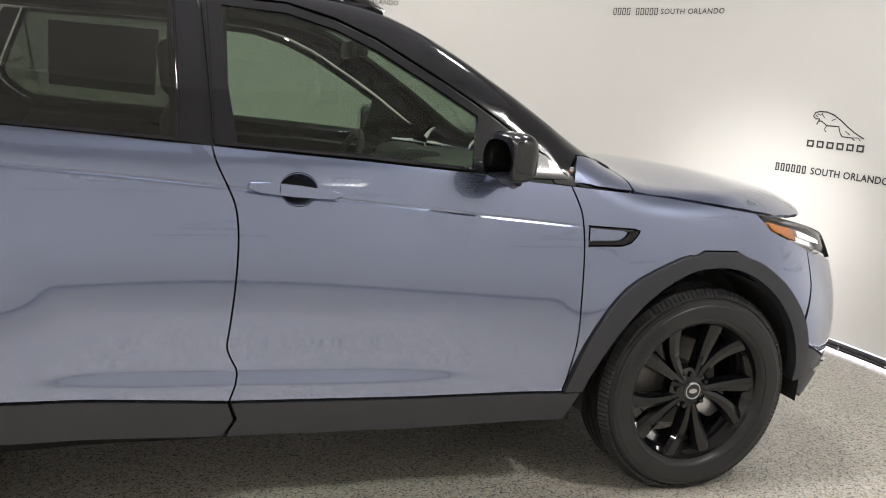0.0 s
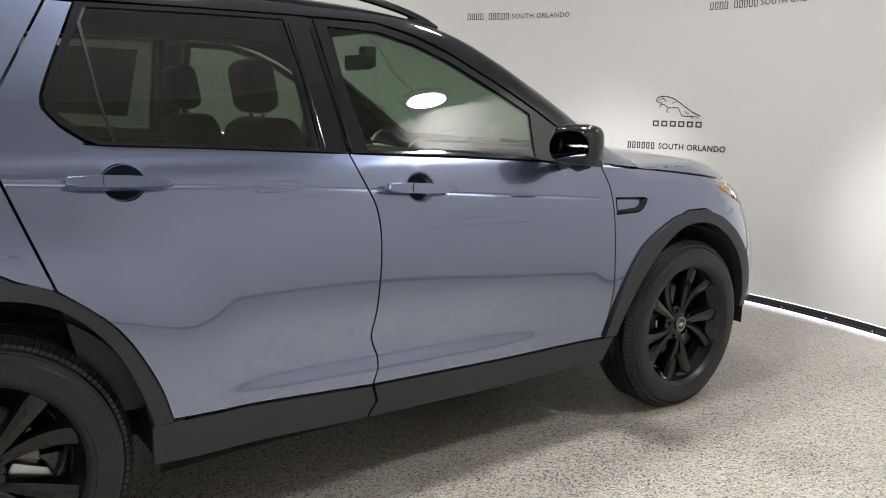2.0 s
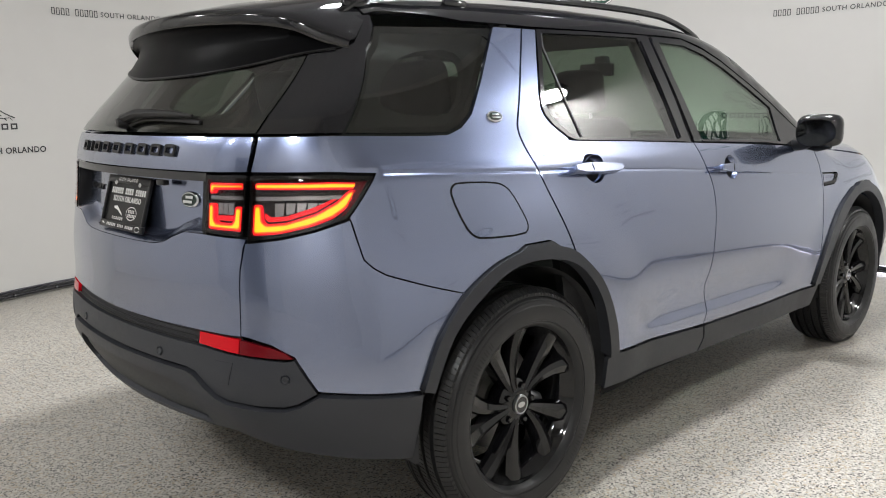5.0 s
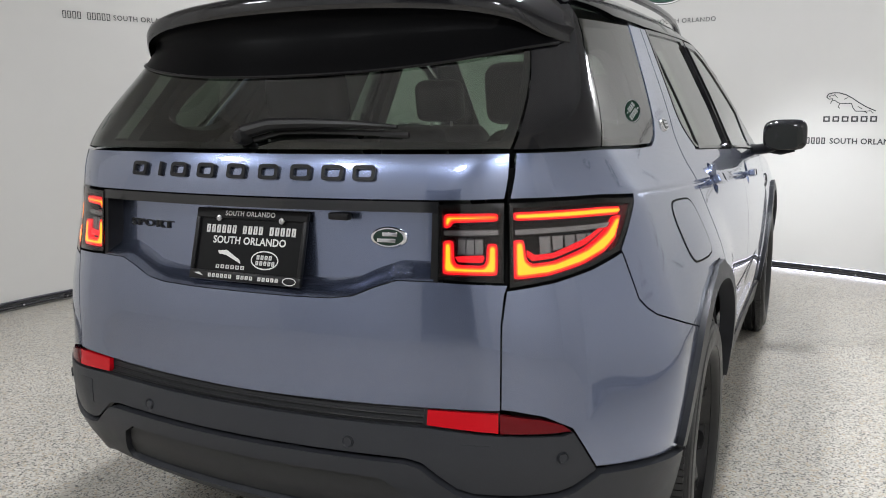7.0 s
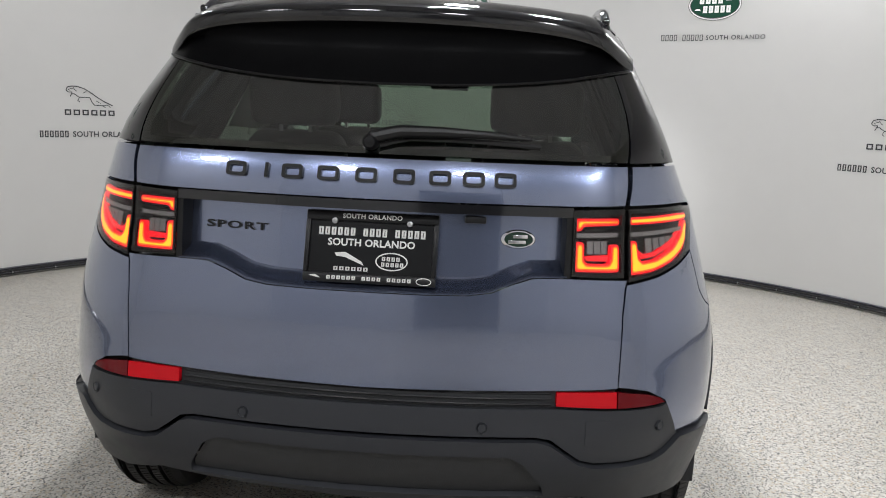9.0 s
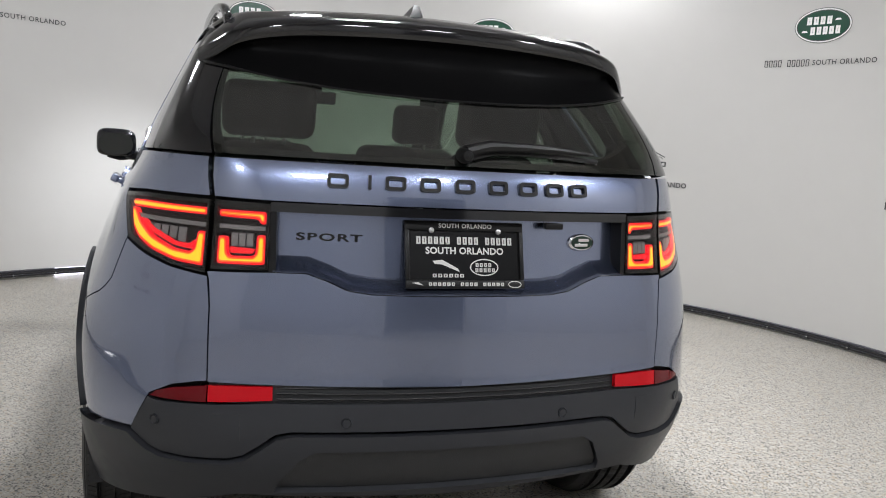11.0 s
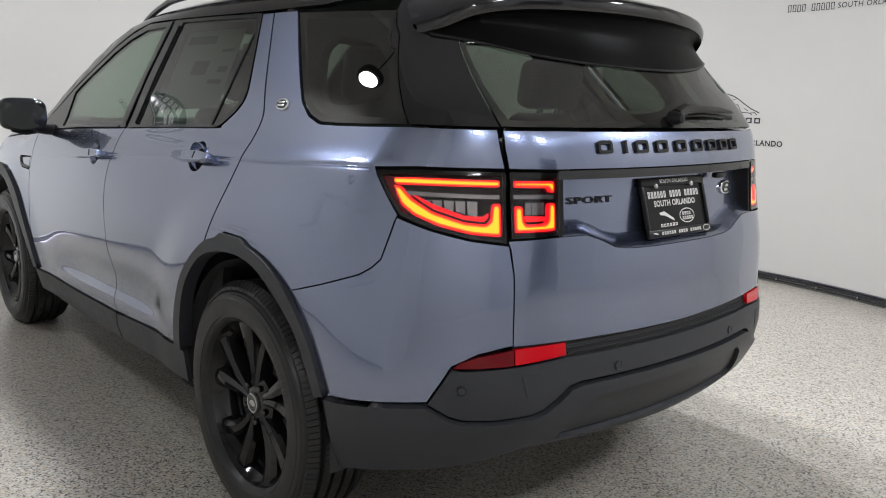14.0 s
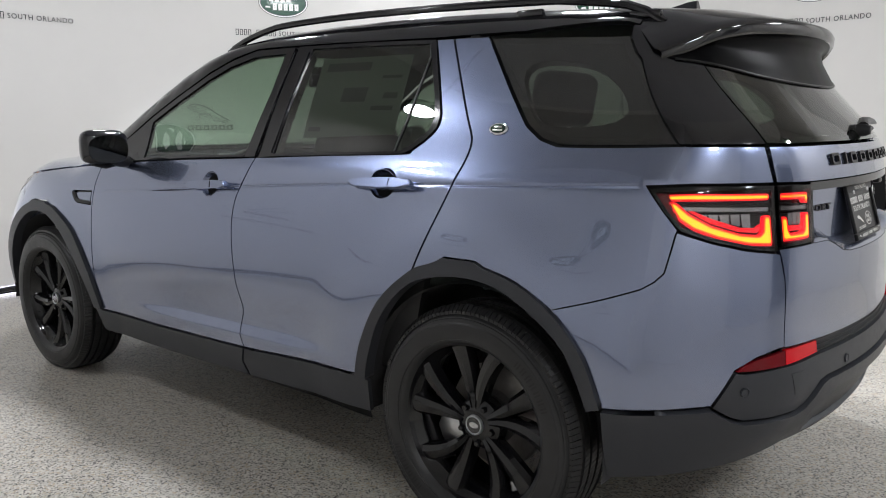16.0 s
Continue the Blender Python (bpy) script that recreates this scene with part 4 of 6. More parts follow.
    sheet("rear_pillar_panel", [(-0.349, 1.528), (-0.345, 1.562), (-0.50, 1.548), (-0.70, 1.530), (-0.795, 1.500), (-0.817, 1.464), (-0.877, 1.380), (-0.932, 1.300), (-0.974, 1.232), (-0.648, 1.232), (-0.380, 1.480)], M_BLACK, car, "gloss black rear pillar panel", gap=0.0015, sides=sd1)
    sheet("quarter_lining", inset(QW, -0.03), M_DASH, car, "black inner lining round the quarter window", holes=[soften([(0.03, 1.50), (-0.22, 1.49), (-0.35, 1.40), (-0.39, 1.31), (-0.15, 1.285), (-0.06, 1.34)], 2)], gap=0, out=-0.055, flange=0.03, cell=0.05, sides=sd1)
    # moulded plastic below
    rear_sill = sheet("sill_cladding", [(0.481, 0.436), (0.72, 0.425), (1.131, 0.401), (1.150, 0.345), (1.118, 0.287), (0.75, 0.300), (0.425, 0.312), (0.420, 0.430)], M_CLAD, rear_door, "dark grey plastic sill cladding", out=0.005, sides=sd1)
    sheet("sill_cladding", [(1.137, 0.401), (1.70, 0.389), (2.215, 0.389), (2.285, 0.389), (2.235, 0.285), (1.70, 0.278), (1.124, 0.287), (1.156, 0.345)], M_CLAD, front_door, "dark grey plastic sill cladding", out=0.005, sides=sd1)
    sheet("rear_arch_cladding", ARCH_REAR_LINE + ARCH_REAR_IN, M_CLAD, car, "dark grey plastic wheel arch trim", out=0.014, flange=0.045, cell=0.04, sides=sd1)
    sheet("front_arch_cladding", ARCH_FRONT_LINE + ARCH_FRONT_IN, M_CLAD, car, "dark grey plastic wheel arch trim", out=0.014, flange=0.045, cell=0.04, sides=sd1)
    # inner walls that back the gaps
    sheet("inner_side", [(0.45, 0.27), (2.27, 0.27), (2.27, 0.60), (2.40, 0.80), (2.60, 0.90), (2.90, 0.90), (3.10, 0.80), (3.10, 0.95), (2.20, 1.055), (1.0, 1.12), (0.345, 1.16), (0.20, 1.20), (-0.20, 1.20), (-0.98, 1.20), (-1.01, 0.72), (-0.80, 0.50), (-0.47, 0.50), (-0.36, 0.76), (-0.15, 0.90), (0.15, 0.90), (0.36, 0.76), (0.47, 0.55)], M_UNDER, car, out=-0.018, gap=0, flange=0, cell=0.08, sides=sd1)
    sheet("door_lining", [(0.30, 0.45), (2.15, 0.40), (2.18, 1.05), (1.0, 1.14), (0.35, 1.17), (0.20, 0.90)], M_DASH, car, "black interior door lining", out=-0.085, gap=0, flange=0.03, cell=0.1, sides=sd1)

    # ---- handles, flank vents, badges ----
    for which, x, z in (("rear", 0.380, 1.078), ("front", 1.300, 1.034)):
        m = on_skin(x, z, 0.0, sd)
        tilt = math.degrees(math.atan2(float(crease(x + 0.1) - crease(x - 0.1)), 0.2))
        m = m @ pose(0, 0, 0, 0, -tilt, 0)
        grip = prism_bm([(-0.133, -0.012), (-0.130, 0.012), (-0.06, 0.0155), (0.02, 0.0155), (0.10, 0.012), (0.131, 0.007), (0.133, -0.006), (0.10, -0.013), (0.0, -0.018), (-0.09, -0.0165)], 0.024, 0.005)
        bmesh.ops.transform(grip, matrix=m @ pose(0, 0.030, 0), verts=grip.verts)
        handle = part("door_handle", grip, M_PAINT, doors[which], "blue painted pull handle", sharp=18)
        cup = lathe_bm([(0.001, -0.036), (0.026, -0.035), (0.040, -0.028), (0.050, -0.012), (0.054, -0.001), (0.056, -0.001)], 32)
        bmesh.ops.transform(cup, matrix=on_skin(x + 0.012, z + (0.011 if which == "rear" else 0.006), 0.0, sd) @ Matrix.Diagonal((1.0, 1, 0.85, 1)), verts=cup.verts)
        part("handle_recess", cup, M_PAINT, doors[which], "rounded finger recess")
        for dx in (-0.105, 0.105):
            foot = box_bm((0.03, 0.03, 0.018), (dx, 0.012, 0), 0.005)
            bmesh.ops.transform(foot, matrix=m, verts=foot.verts)
            part("handle_foot", foot, M_PAINT, handle)
        key = box_bm((0.0015, 0.004, 0.024), (-0.045, 0.042, 0), 0.0005)
        bmesh.ops.transform(key, matrix=m, verts=key.verts)
        part("handle_joint", key, M_UNDER, handle)
    vent = sheet("side_vent", inset(VENT, 0.002), M_BLACK, car, "black flank vent with a blue blade", out=-0.014, gap=0, flange=0.004, cell=0.03, sides=sd1)
    sheet("vent_blade", [(2.250, 0.951), (2.372, 0.944), (2.385, 0.938), (2.372, 0.922), (2.350, 0.913), (2.250, 0.911)], M_PAINT, vent, "blue blade", out=0.0, gap=0, flange=0.012, cell=0.03, sides=sd1)
    sheet("vent_edge", [(2.247, 0.908), (2.352, 0.910), (2.378, 0.920), (2.400, 0.940), (2.427, 0.945), (2.421, 0.930), (2.398, 0.909), (2.370, 0.899), (2.247, 0.897)], M_TRIM, vent, "black mesh edge", out=0.003, gap=0, flange=0.014, cell=0.02, sides=sd1)
    for i in range(5):
        a = 2.385 + 0.0085 * i
        sheet("vent_slat", [(a, 0.926 + 0.0035 * i), (a + 0.003, 0.927 + 0.0035 * i), (a + 0.004, 0.915 + 0.005 * i), (a + 0.001, 0.914 + 0.005 * i)], M_BLACK, vent, out=0.0045, gap=0, flange=0.002, cell=0.02, sides=sd1)
    m = on_skin(-0.002, 1.266, 0.0, sd)
    badge = lathe_bm([(0.001, 0.0065), (0.030, 0.006), (0.033, 0.004), (0.0335, 0.0)], 32)
    bmesh.ops.transform(badge, matrix=m @ Matrix.Diagonal((1.0, 1, 0.58, 1)), verts=badge.verts)
    bd = part("pillar_badge", badge, M_CHROME, car, "small chrome oval badge with dark centre")
    field = lathe_bm([(0.001, 0.0074), (0.0265, 0.0070)], 32)
    bmesh.ops.transform(field, matrix=m @ Matrix.Diagonal((1.0, 1, 0.52, 1)), verts=field.verts)
    part("badge_field", field, M_BADGE, bd)
    for dz, w in ((0.005, 0.030), (-0.005, 0.036)):
        barb = box_bm((w, 0.002, 0.006), (0, 0.0078, dz), 0.0005)
        bmesh.ops.transform(barb, matrix=m, verts=barb.verts)
        part("badge_bar", barb, M_CHROME, bd)

    # ---- door mirror ----
    mirror = None
    bm = bmesh.new()
    bmesh.ops.create_uvsphere(bm, u_segments=28, v_segments=18, radius=1)
    for v in bm.verts:
        x, y, z = v.co
        sx = math.copysign(abs(x) ** 0.75, x)
        sy = math.copysign(abs(y) ** 0.52, y)
        sz = math.copysign(abs(z) ** 0.50, z)
        v.co = (sx * (0.035 if x < 0 else 0.066), sy * 0.098, sz * (0.080 if z > 0 else 0.072) * (1 - 0.10 * (1 - y * sd) * 0.5))
    bmesh.ops.transform(bm, matrix=Matrix.Translation((1.898, 1.005 * sd, 1.172)) @ pose(0, 0, 0, 0, 0, -8 * sd), verts=bm.verts)
    mirror = part("door_mirror", bm, M_BLACK, car, "gloss black door mirror housing", sharp=60)
    gl = bmesh.new()
    oo = soften([(-0.085, -0.055), (0.085, -0.062), (0.088, 0.052), (-0.080, 0.058)], 2)
    gl.faces.new([gl.verts.new((0, a, b)) for a, b in oo])
    bmesh.ops.transform(gl, matrix=Matrix.Translation((1.862, 1.003 * sd, 1.169)) @ pose(0, 0, 0, 0, 0, -6 * sd), verts=gl.verts)
    part("mirror_glass", gl, M_MIRROR, mirror, "mirror glass", smooth=False)
    arm = tube_bm([(1.985, 0.835 * sd, 1.105), (1.965, 0.88 * sd, 1.102), (1.93, 0.925 * sd, 1.110), (1.91, 0.96 * sd, 1.125)], 0.026, 12)
    part("mirror_arm", arm, M_TRIM, mirror)
    cap = tube_bm([(1.948, 0.925 * sd, 1.100), (1.928, 0.99 * sd, 1.094), (1.918, 1.05 * sd, 1.105)], 0.016, 10, [0.8, 1, 0.7])
    part("mirror_underside", cap, M_TRIM, mirror)

    # ---- roof rail ----
    rx = np.linspace(-0.42, 1.60, 36)
    rail_y = spline([(-0.42, 0.555), (0.0, 0.575), (0.7, 0.585), (1.2, 0.575), (1.6, 0.555)])
    foot_z = by_top(np.stack([rx, rail_y(rx)], -1), 0.0)[0][:, 2]
    lift = 0.034 * np.clip(np.minimum(rx + 0.42, 1.60 - rx) / 0.35, 0, 1) ** 0.7
    rail = part("roof_rail", tube_bm([(x, float(rail_y(x)) * sd, z + dz + 0.004) for x, z, dz in zip(rx, foot_z, lift)], 0.013, 10), M_BLACK, car, "gloss black raised roof rail")
    for x in (-0.36, 0.02, 1.52):
        zz = float(by_top(np.array([[x, float(rail_y(x))]]), 0.0)[0][0, 2])
        part("rail_foot", box_bm((0.10, 0.020, 0.022), (x, float(rail_y(x)) * sd, zz + 0.004), 0.008), M_BLACK, rail)

# ---- roof, windscreen, bonnet ----
roof_edge = [(-0.36, 1.562), (0.0, 1.562), (0.35, 1.562), (0.70, 1.568), (1.03, 1.572), (1.285, 1.572), (1.43, 1.540), (1.56, 1.490), (1.745, 1.392), (1.90, 1.302), (2.10, 1.172), (2.17, 1.110)]
re_xy = [(x, float(skin(np.array([x]), np.array([z]))[0, 1]) - 0.0) for x, z in roof_edge]
WS = [(1.60, 0.0), (1.585, 0.25), (1.535, 0.50), (1.555, 0.56), (1.80, 0.62), (2.10, 0.68), (2.33, 0.715), (2.37, 0.69), (2.455, 0.45), (2.50, 0.2), (2.505, 0.0)]
WS_FULL = WS + [(x, -y) for x, y in WS[-2:0:-1]]
front_edge = [(2.22, 0.80), (2.40, 0.70), (2.50, 0.45), (2.545, 0.2), (2.55, 0.0)]
half = re_xy + front_edge
ROOF = [(-0.36, 0.0)] + half + [(x, -y) for x, y in half[-2::-1]]
roof = sheet("roof", ROOF, M_BLACK, car, "gloss black roof with windscreen pillars", holes=[WS_FULL], place=by_top, gap=0.001, cell=0.035)
sheet("windscreen", WS_FULL, M_FRONTGLASS, car, "green-tinted windscreen", place=by_top, gap=0, flange=0, out=-0.003, cell=0.08)
def edge_y(x, up=0.004):
    return float(skin(np.array([x]), np.array([float(hood_line(x)) + up]))[0, 1])


HOOD = [(x, edge_y(x)) for x in (2.43, 2.57, 2.713, 2.82, 2.921, 3.02)] + [(3.14, 0.77), (3.24, 0.70), (3.36, 0.54), (3.45, 0.33), (3.49, 0.0)]
HOOD_REAR = [(2.555, 0.0), (2.55, 0.2), (2.51, 0.45), (2.42, 0.70)]
bonnet = sheet("bonnet", HOOD_REAR + HOOD + [(x, -y) for x, y in HOOD[-2::-1]] + [(x, -y) for x, y in HOOD_REAR[:0:-1]], M_PAINT, car, "blue clamshell bonnet", place=by_top, gap=0.002, cell=0.06)
for sd in (1, -1):
    sheet("cowl_panel", [(2.190, edge_y(2.19) * sd), (2.222, 0.80 * sd), (2.405, 0.705 * sd), (2.424, edge_y(2.43) * sd), (2.36, edge_y(2.36) * sd), (2.28, edge_y(2.28) * sd)], M_PAINT, car, place=by_top, gap=0.002, cell=0.04)
    sheet("wiper_cowl", [(2.40, 0.70 * sd), (2.50, 0.45 * sd), (2.54, 0.2 * sd), (2.545, 0.02 * sd), (2.515, 0.02 * sd), (2.465, 0.44 * sd), (2.36, 0.70 * sd)], M_TRIM, car, place=by_top, gap=0, out=0.006, flange=0.02, cell=0.05)

# ---- nose ----
for sd in (1, -1):
    sd1 = (sd,)
    NOSE = FRONT_X + ARC + FAN_Y
    sheet("front_bumper", [(3.195, 0.870), (3.36, 0.845), (3.60, 0.80), (NOSE, 0.78), (NOSE, 0.50), (3.60, 0.48), (3.42, 0.46), (3.215, 0.53), (3.160, 0.63), (3.195, 0.76)], M_PAINT, car, sides=sd1)
    sheet("front_bumper_lower", [(3.215, 0.525), (3.42, 0.455), (3.60, 0.475), (NOSE, 0.495), (NOSE, 0.26), (3.60, 0.25), (3.40, 0.27), (3.22, 0.34), (3.215, 0.40)], M_CLAD, car, sides=sd1)
    sheet("bumper_blade", [(3.30, 0.415), (3.50, 0.42), (3.50, 0.435), (3.31, 0.43)], M_CHROME, car, "pale bright strip low on the bumper", out=0.012, gap=0, flange=0.012, sides=sd1)
    hl = sheet("headlight", [(2.930, 1.004), (3.05, 0.985), (3.30, 0.955), (3.52, 0.92), (3.50, 0.865), (3.36, 0.852), (3.19, 0.886), (3.08, 0.921), (2.985, 0.952)], M_LENS, car, "headlamp with amber side marker", sides=sd1)
    sheet("lamp_housing", [(2.940, 0.998), (3.05, 0.98), (3.30, 0.95), (3.51, 0.915), (3.49, 0.87), (3.36, 0.857), (3.19, 0.89), (3.08, 0.925), (2.99, 0.955)], M_SILVERLAMP, hl, out=-0.03, gap=0, flange=0.03, sides=sd1)
    sheet("side_marker", [(2.975, 0.985), (3.12, 0.955), (3.13, 0.915), (3.06, 0.932), (3.00, 0.955)], M_AMBER, hl, out=-0.008, gap=0, flange=0.01, cell=0.03, sides=sd1)
    glow_bar = sheet("running_light", [(3.16, 0.948), (3.30, 0.925), (3.50, 0.895), (3.50, 0.880), (3.30, 0.905), (3.16, 0.928)], M_HEADGLOW, hl, "lit headlamp strip", out=-0.012, gap=0, flange=0, cell=0.03, sides=sd1)
sheet("grille", [(s_, z) for s_, z in [(3.62, 0.90), (FRONT_X + ARC + FAN_Y, 0.90), (FRONT_X + ARC + FAN_Y, 0.795), (3.62, 0.815)]], M_TRIM, car, "black front grille", sides=(1, -1), out=0.004)

# ---- tail ----
T = TAIL
tailgate = sheet("tailgate", mirrored_half([(-0.990, 0.962), (-1.162, 0.967), (-1.250, 0.967), (-1.300, 0.950), (-1.345, 0.930), (-1.400, 0.922), (-1.50, 0.920)]) [:7] + [(2 * T - s_, z) for s_, z in [(-1.50, 0.920), (-1.400, 0.922), (-1.345, 0.930), (-1.300, 0.950), (-1.250, 0.967), (-1.162, 0.967), (-0.990, 0.962)]]
                 + [(2 * T + 0.999, 0.940), (2 * T + 1.007, 0.880), (2 * T + 1.0085, 0.702), (T, 0.695), (-1.0085, 0.702), (-1.007, 0.880), (-0.999, 0.940)], M_PAINT, car, "blue lower tailgate panel", gap=0.001)
sheet("tailgate_upper", mirrored_half([(-0.981, 1.228), (-0.985, 1.180), (-0.996, 1.133), (-1.165, 1.131)]) , M_PAINT, tailgate, "blue upper tailgate panel")
# recess for the plate, with its sloping ledge
RECESS = [(-1.170, 0.972), (-1.252, 0.972), (-1.302, 0.955), (-1.348, 0.935), (-1.402, 0.927), (-1.50, 0.925)]
full_recess = RECESS + [(2 * T - s_, z) for s_, z in reversed(RECESS)]
bm = bmesh.new()
rows = []
dense = []
for (s0, z0), (s1, z1) in zip(full_recess, full_recess[1:]):
    k = max(1, int(abs(s1 - s0) / 0.025))
    dense += [(s0 + (s1 - s0) * i / k, z0 + (z1 - z0) * i / k) for i in range(k)]
dense.append(full_recess[-1])
ds, dz_ = np.array(dense).T
for back_, up_ in ((0.0, -0.004), (-0.004, 0.0), (-0.020, 0.012), (-0.036, 0.020), (-0.046, 0.034)):
    rows.append([bm.verts.new(p) for p in skin(ds, dz_ + up_, np.full(len(ds), back_))])
for r0, r1 in zip(rows, rows[1:]):
    for i in range(len(r0) - 1):
        bm.faces.new((r0[i], r0[i + 1], r1[i + 1], r1[i]))
part("recess_ledge", bm, M_PAINT, tailgate, sharp=70)
sheet("recess_panel", [(s_, z + 0.02) for s_, z in full_recess] + [(2 * T + 1.172, 1.125), (-1.172, 1.125)], M_PAINT, tailgate, "blue recessed plate panel", out=-0.046, gap=0, flange=0)
sheet("recess_side", [(-1.160, 1.125), (-1.160, 0.955), (-1.178, 0.955), (-1.178, 1.125)], M_TRIM, tailgate, "black lamp surround", out=-0.004, gap=0, flange=0.045, cell=0.03, sides=(1, -1))
sheet("garnish_strip", mirrored_half([(-1.162, 1.130), (-1.162, 1.108)]), M_BLACK, tailgate, "gloss black strip over the plate", out=-0.002, gap=0, flange=0.04, cell=0.03)
rear_glass = sheet("rear_window", mirrored_half([(-1.20, 1.570), (-0.86, 1.545), (-0.802, 1.500), (-0.822, 1.464), (-0.881, 1.380), (-0.937, 1.300), (-0.979, 1.233)]), M_REARGLASS, tailgate, "dark privacy rear window", gap=0.002, flange=0.008, cell=0.05)
sheet("window_border", mirrored_half([(-1.20, 1.570), (-0.86, 1.545), (-0.802, 1.500), (-0.822, 1.464), (-0.881, 1.380), (-0.937, 1.300), (-0.979, 1.233)]), M_BLACK, rear_glass, "black ceramic window border", holes=[mirrored_half([(-1.20, 1.525), (-0.90, 1.500), (-0.865, 1.460), (-0.920, 1.380), (-0.975, 1.300), (-1.012, 1.255)])], gap=0.003, out=-0.004, flange=0, cell=0.05)

# spoiler: roof-wide lip that overhangs the rear window and sweeps down to the pillars at its ends
def along(knots, n=29):
    """A smooth line through (x, y, z) knots from the middle outwards, with its mirror image."""
    k = np.arange(len(knots))
    u = np.linspace(0, len(knots) - 1, n)
    half_ = np.stack([spline(list(zip(k, c)))(u) for c in np.array(knots).T], -1)
    half_[0, 1] = 0.0
    return np.concatenate([half_[:0:-1] * (1, -1, 1), half_])


side_y = [0.0, 0.14, 0.28, 0.40, 0.475, 0.53]
lead_knots = [tuple(by_top(np.array([[-0.357, y]]), 0.0005)[0][0]) for y in side_y] + [(-0.360, 0.586, 1.561), (-0.384, 0.613, 1.530), (-0.425, 0.634, 1.488)]
lip_knots = [(-0.690, 0.0, 1.580), (-0.682, 0.15, 1.5785), (-0.655, 0.30, 1.574), (-0.620, 0.42, 1.566), (-0.586, 0.50, 1.553), (-0.556, 0.545, 1.538), (-0.524, 0.575, 1.518), (-0.485, 0.606, 1.497), (-0.447, 0.632, 1.480)]
root_yx = [(0.0, -0.69), (0.14, -0.685), (0.28, -0.67), (0.40, -0.62), (0.475, -0.578), (0.525, -0.555), (0.555, -0.535), (0.59, -0.505), (0.615, -0.480)]
root_z = [1.395, 1.397, 1.404, 1.416, 1.428, 1.439, 1.446, 1.453, 1.458]
root_knots = [tuple(skin(np.array([s_of(x, y)]), np.array([z]), np.full(1, 0.004))[0]) for (y, x), z in zip(root_yx, root_z)]
lead, lip, root = along(lead_knots), along(lip_knots), along(root_knots)
count = len(lip)
fade = np.abs(np.linspace(-1, 1, count))[:, None] ** 6
thick = 0.036 - 0.014 * fade[:, 0]
inwards = (lead - lip) / np.linalg.norm(lead - lip, axis=1, keepdims=True)
mid_ = lead * 0.55 + lip * 0.45
mid_[:, 2] += 0.012 * (1 - fade[:, 0])
rows = [lead, mid_, lip + inwards * 0.030 + (0, 0, 0.006), lip + inwards * 0.006 + (0, 0, 0.001)]
for inner_, down_ in ((0.0, 0.25), (0.001, 0.75), (0.006, 1.0), (0.014, 1.02)):
    q = lip + inwards * inner_
    q[:, 2] -= thick * down_
    rows.append(q)
bm = bmesh.new()
vr = [[bm.verts.new(p) for p in r] for r in rows]
for r0, r1 in zip(vr, vr[1:]):
    for i in range(count - 1):
        bm.faces.new((r0[i], r0[i + 1], r1[i + 1], r1[i]))
spoiler = part("roof_spoiler", bm, M_BLACK, tailgate, "gloss black roof spoiler", sharp=40)
lower = bmesh.new()
under = [rows[-1]]
for f, lift in ((0.15, 0.020), (0.35, 0.034), (0.6, 0.032), (0.85, 0.012), (1.0, 0.0)):
    q = rows[-1] * (1 - f) + root * f
    q[:, 0] += lift * (1 - fade[:, 0])
    q[:, 2] += lift * 0.7 * (1 - fade[:, 0])
    under.append(q)
lr_ = [[lower.verts.new(p) for p in r] for r in under]
for r0, r1 in zip(lr_, lr_[1:]):
    for i in range(count - 1):
        lower.faces.new((r0[i], r0[i + 1], r1[i + 1], r1[i]))
part("spoiler_underside", lower, M_UNDERSIDE, spoiler, "dark satin underside", sharp=60)
part("spoiler_seal", tube_bm(root, 0.0035, 6), M_TRIM, spoiler)
part("brake_light", box_bm((0.012, 0.30, 0.012), (-0.655, 0, 1.548), 0.003), M_DARKRED, spoiler, "dark red high brake light")

# shark-fin aerial
bm = bmesh.new()
fin_side = [(-0.115, 1.652), (-0.150, 1.664), (-0.200, 1.678), (-0.255, 1.692), (-0.283, 1.694), (-0.288, 1.660), (-0.292, 1.630)]
for w in (-1, 1):
    vs_ = [bm.verts.new((x, w * (0.006 + 0.018 * (1.70 - z) / 0.05), z)) for x, z in fin_side]
    bm.faces.new(vs_ if w > 0 else vs_[::-1])
bm.verts.ensure_lookup_table()
k = len(fin_side)
for i in range(k):
    j = (i + 1) % k
    bm.faces.new((bm.verts[i], bm.verts[j], bm.verts[k + j], bm.verts[k + i]))
part("roof_aerial", bm, M_BLACK, car, "gloss black shark-fin aerial", sharp=50)

# wiper
wa = [(0.005, 1.272), (-0.06, 1.288), (-0.16, 1.290), (-0.27, 1.287), (-0.365, 1.281)]
pts_ = []
for y, z in wa:
    p = skin(np.array([TAIL + y]), np.array([z]))[0]
    pts_.append((p[0] - 0.026, y, z))
wiper = part("rear_wiper", tube_bm(pts_, 0.0125, 10, [1.35, 1.25, 1.0, 0.75, 0.35]), M_TRIM, tailgate, "black rear wiper arm")
part("wiper_pivot", lathe_bm([(0.001, -0.040), (0.012, -0.038), (0.018, -0.026), (0.021, 0.0)], 20), M_TRIM, wiper).matrix_world = Matrix.Translation((-0.815, 0.005, 1.262)) @ pose(0, 0, 0, 0, 0, -90) @ pose(0, 0, 0, 0, 0, 0)
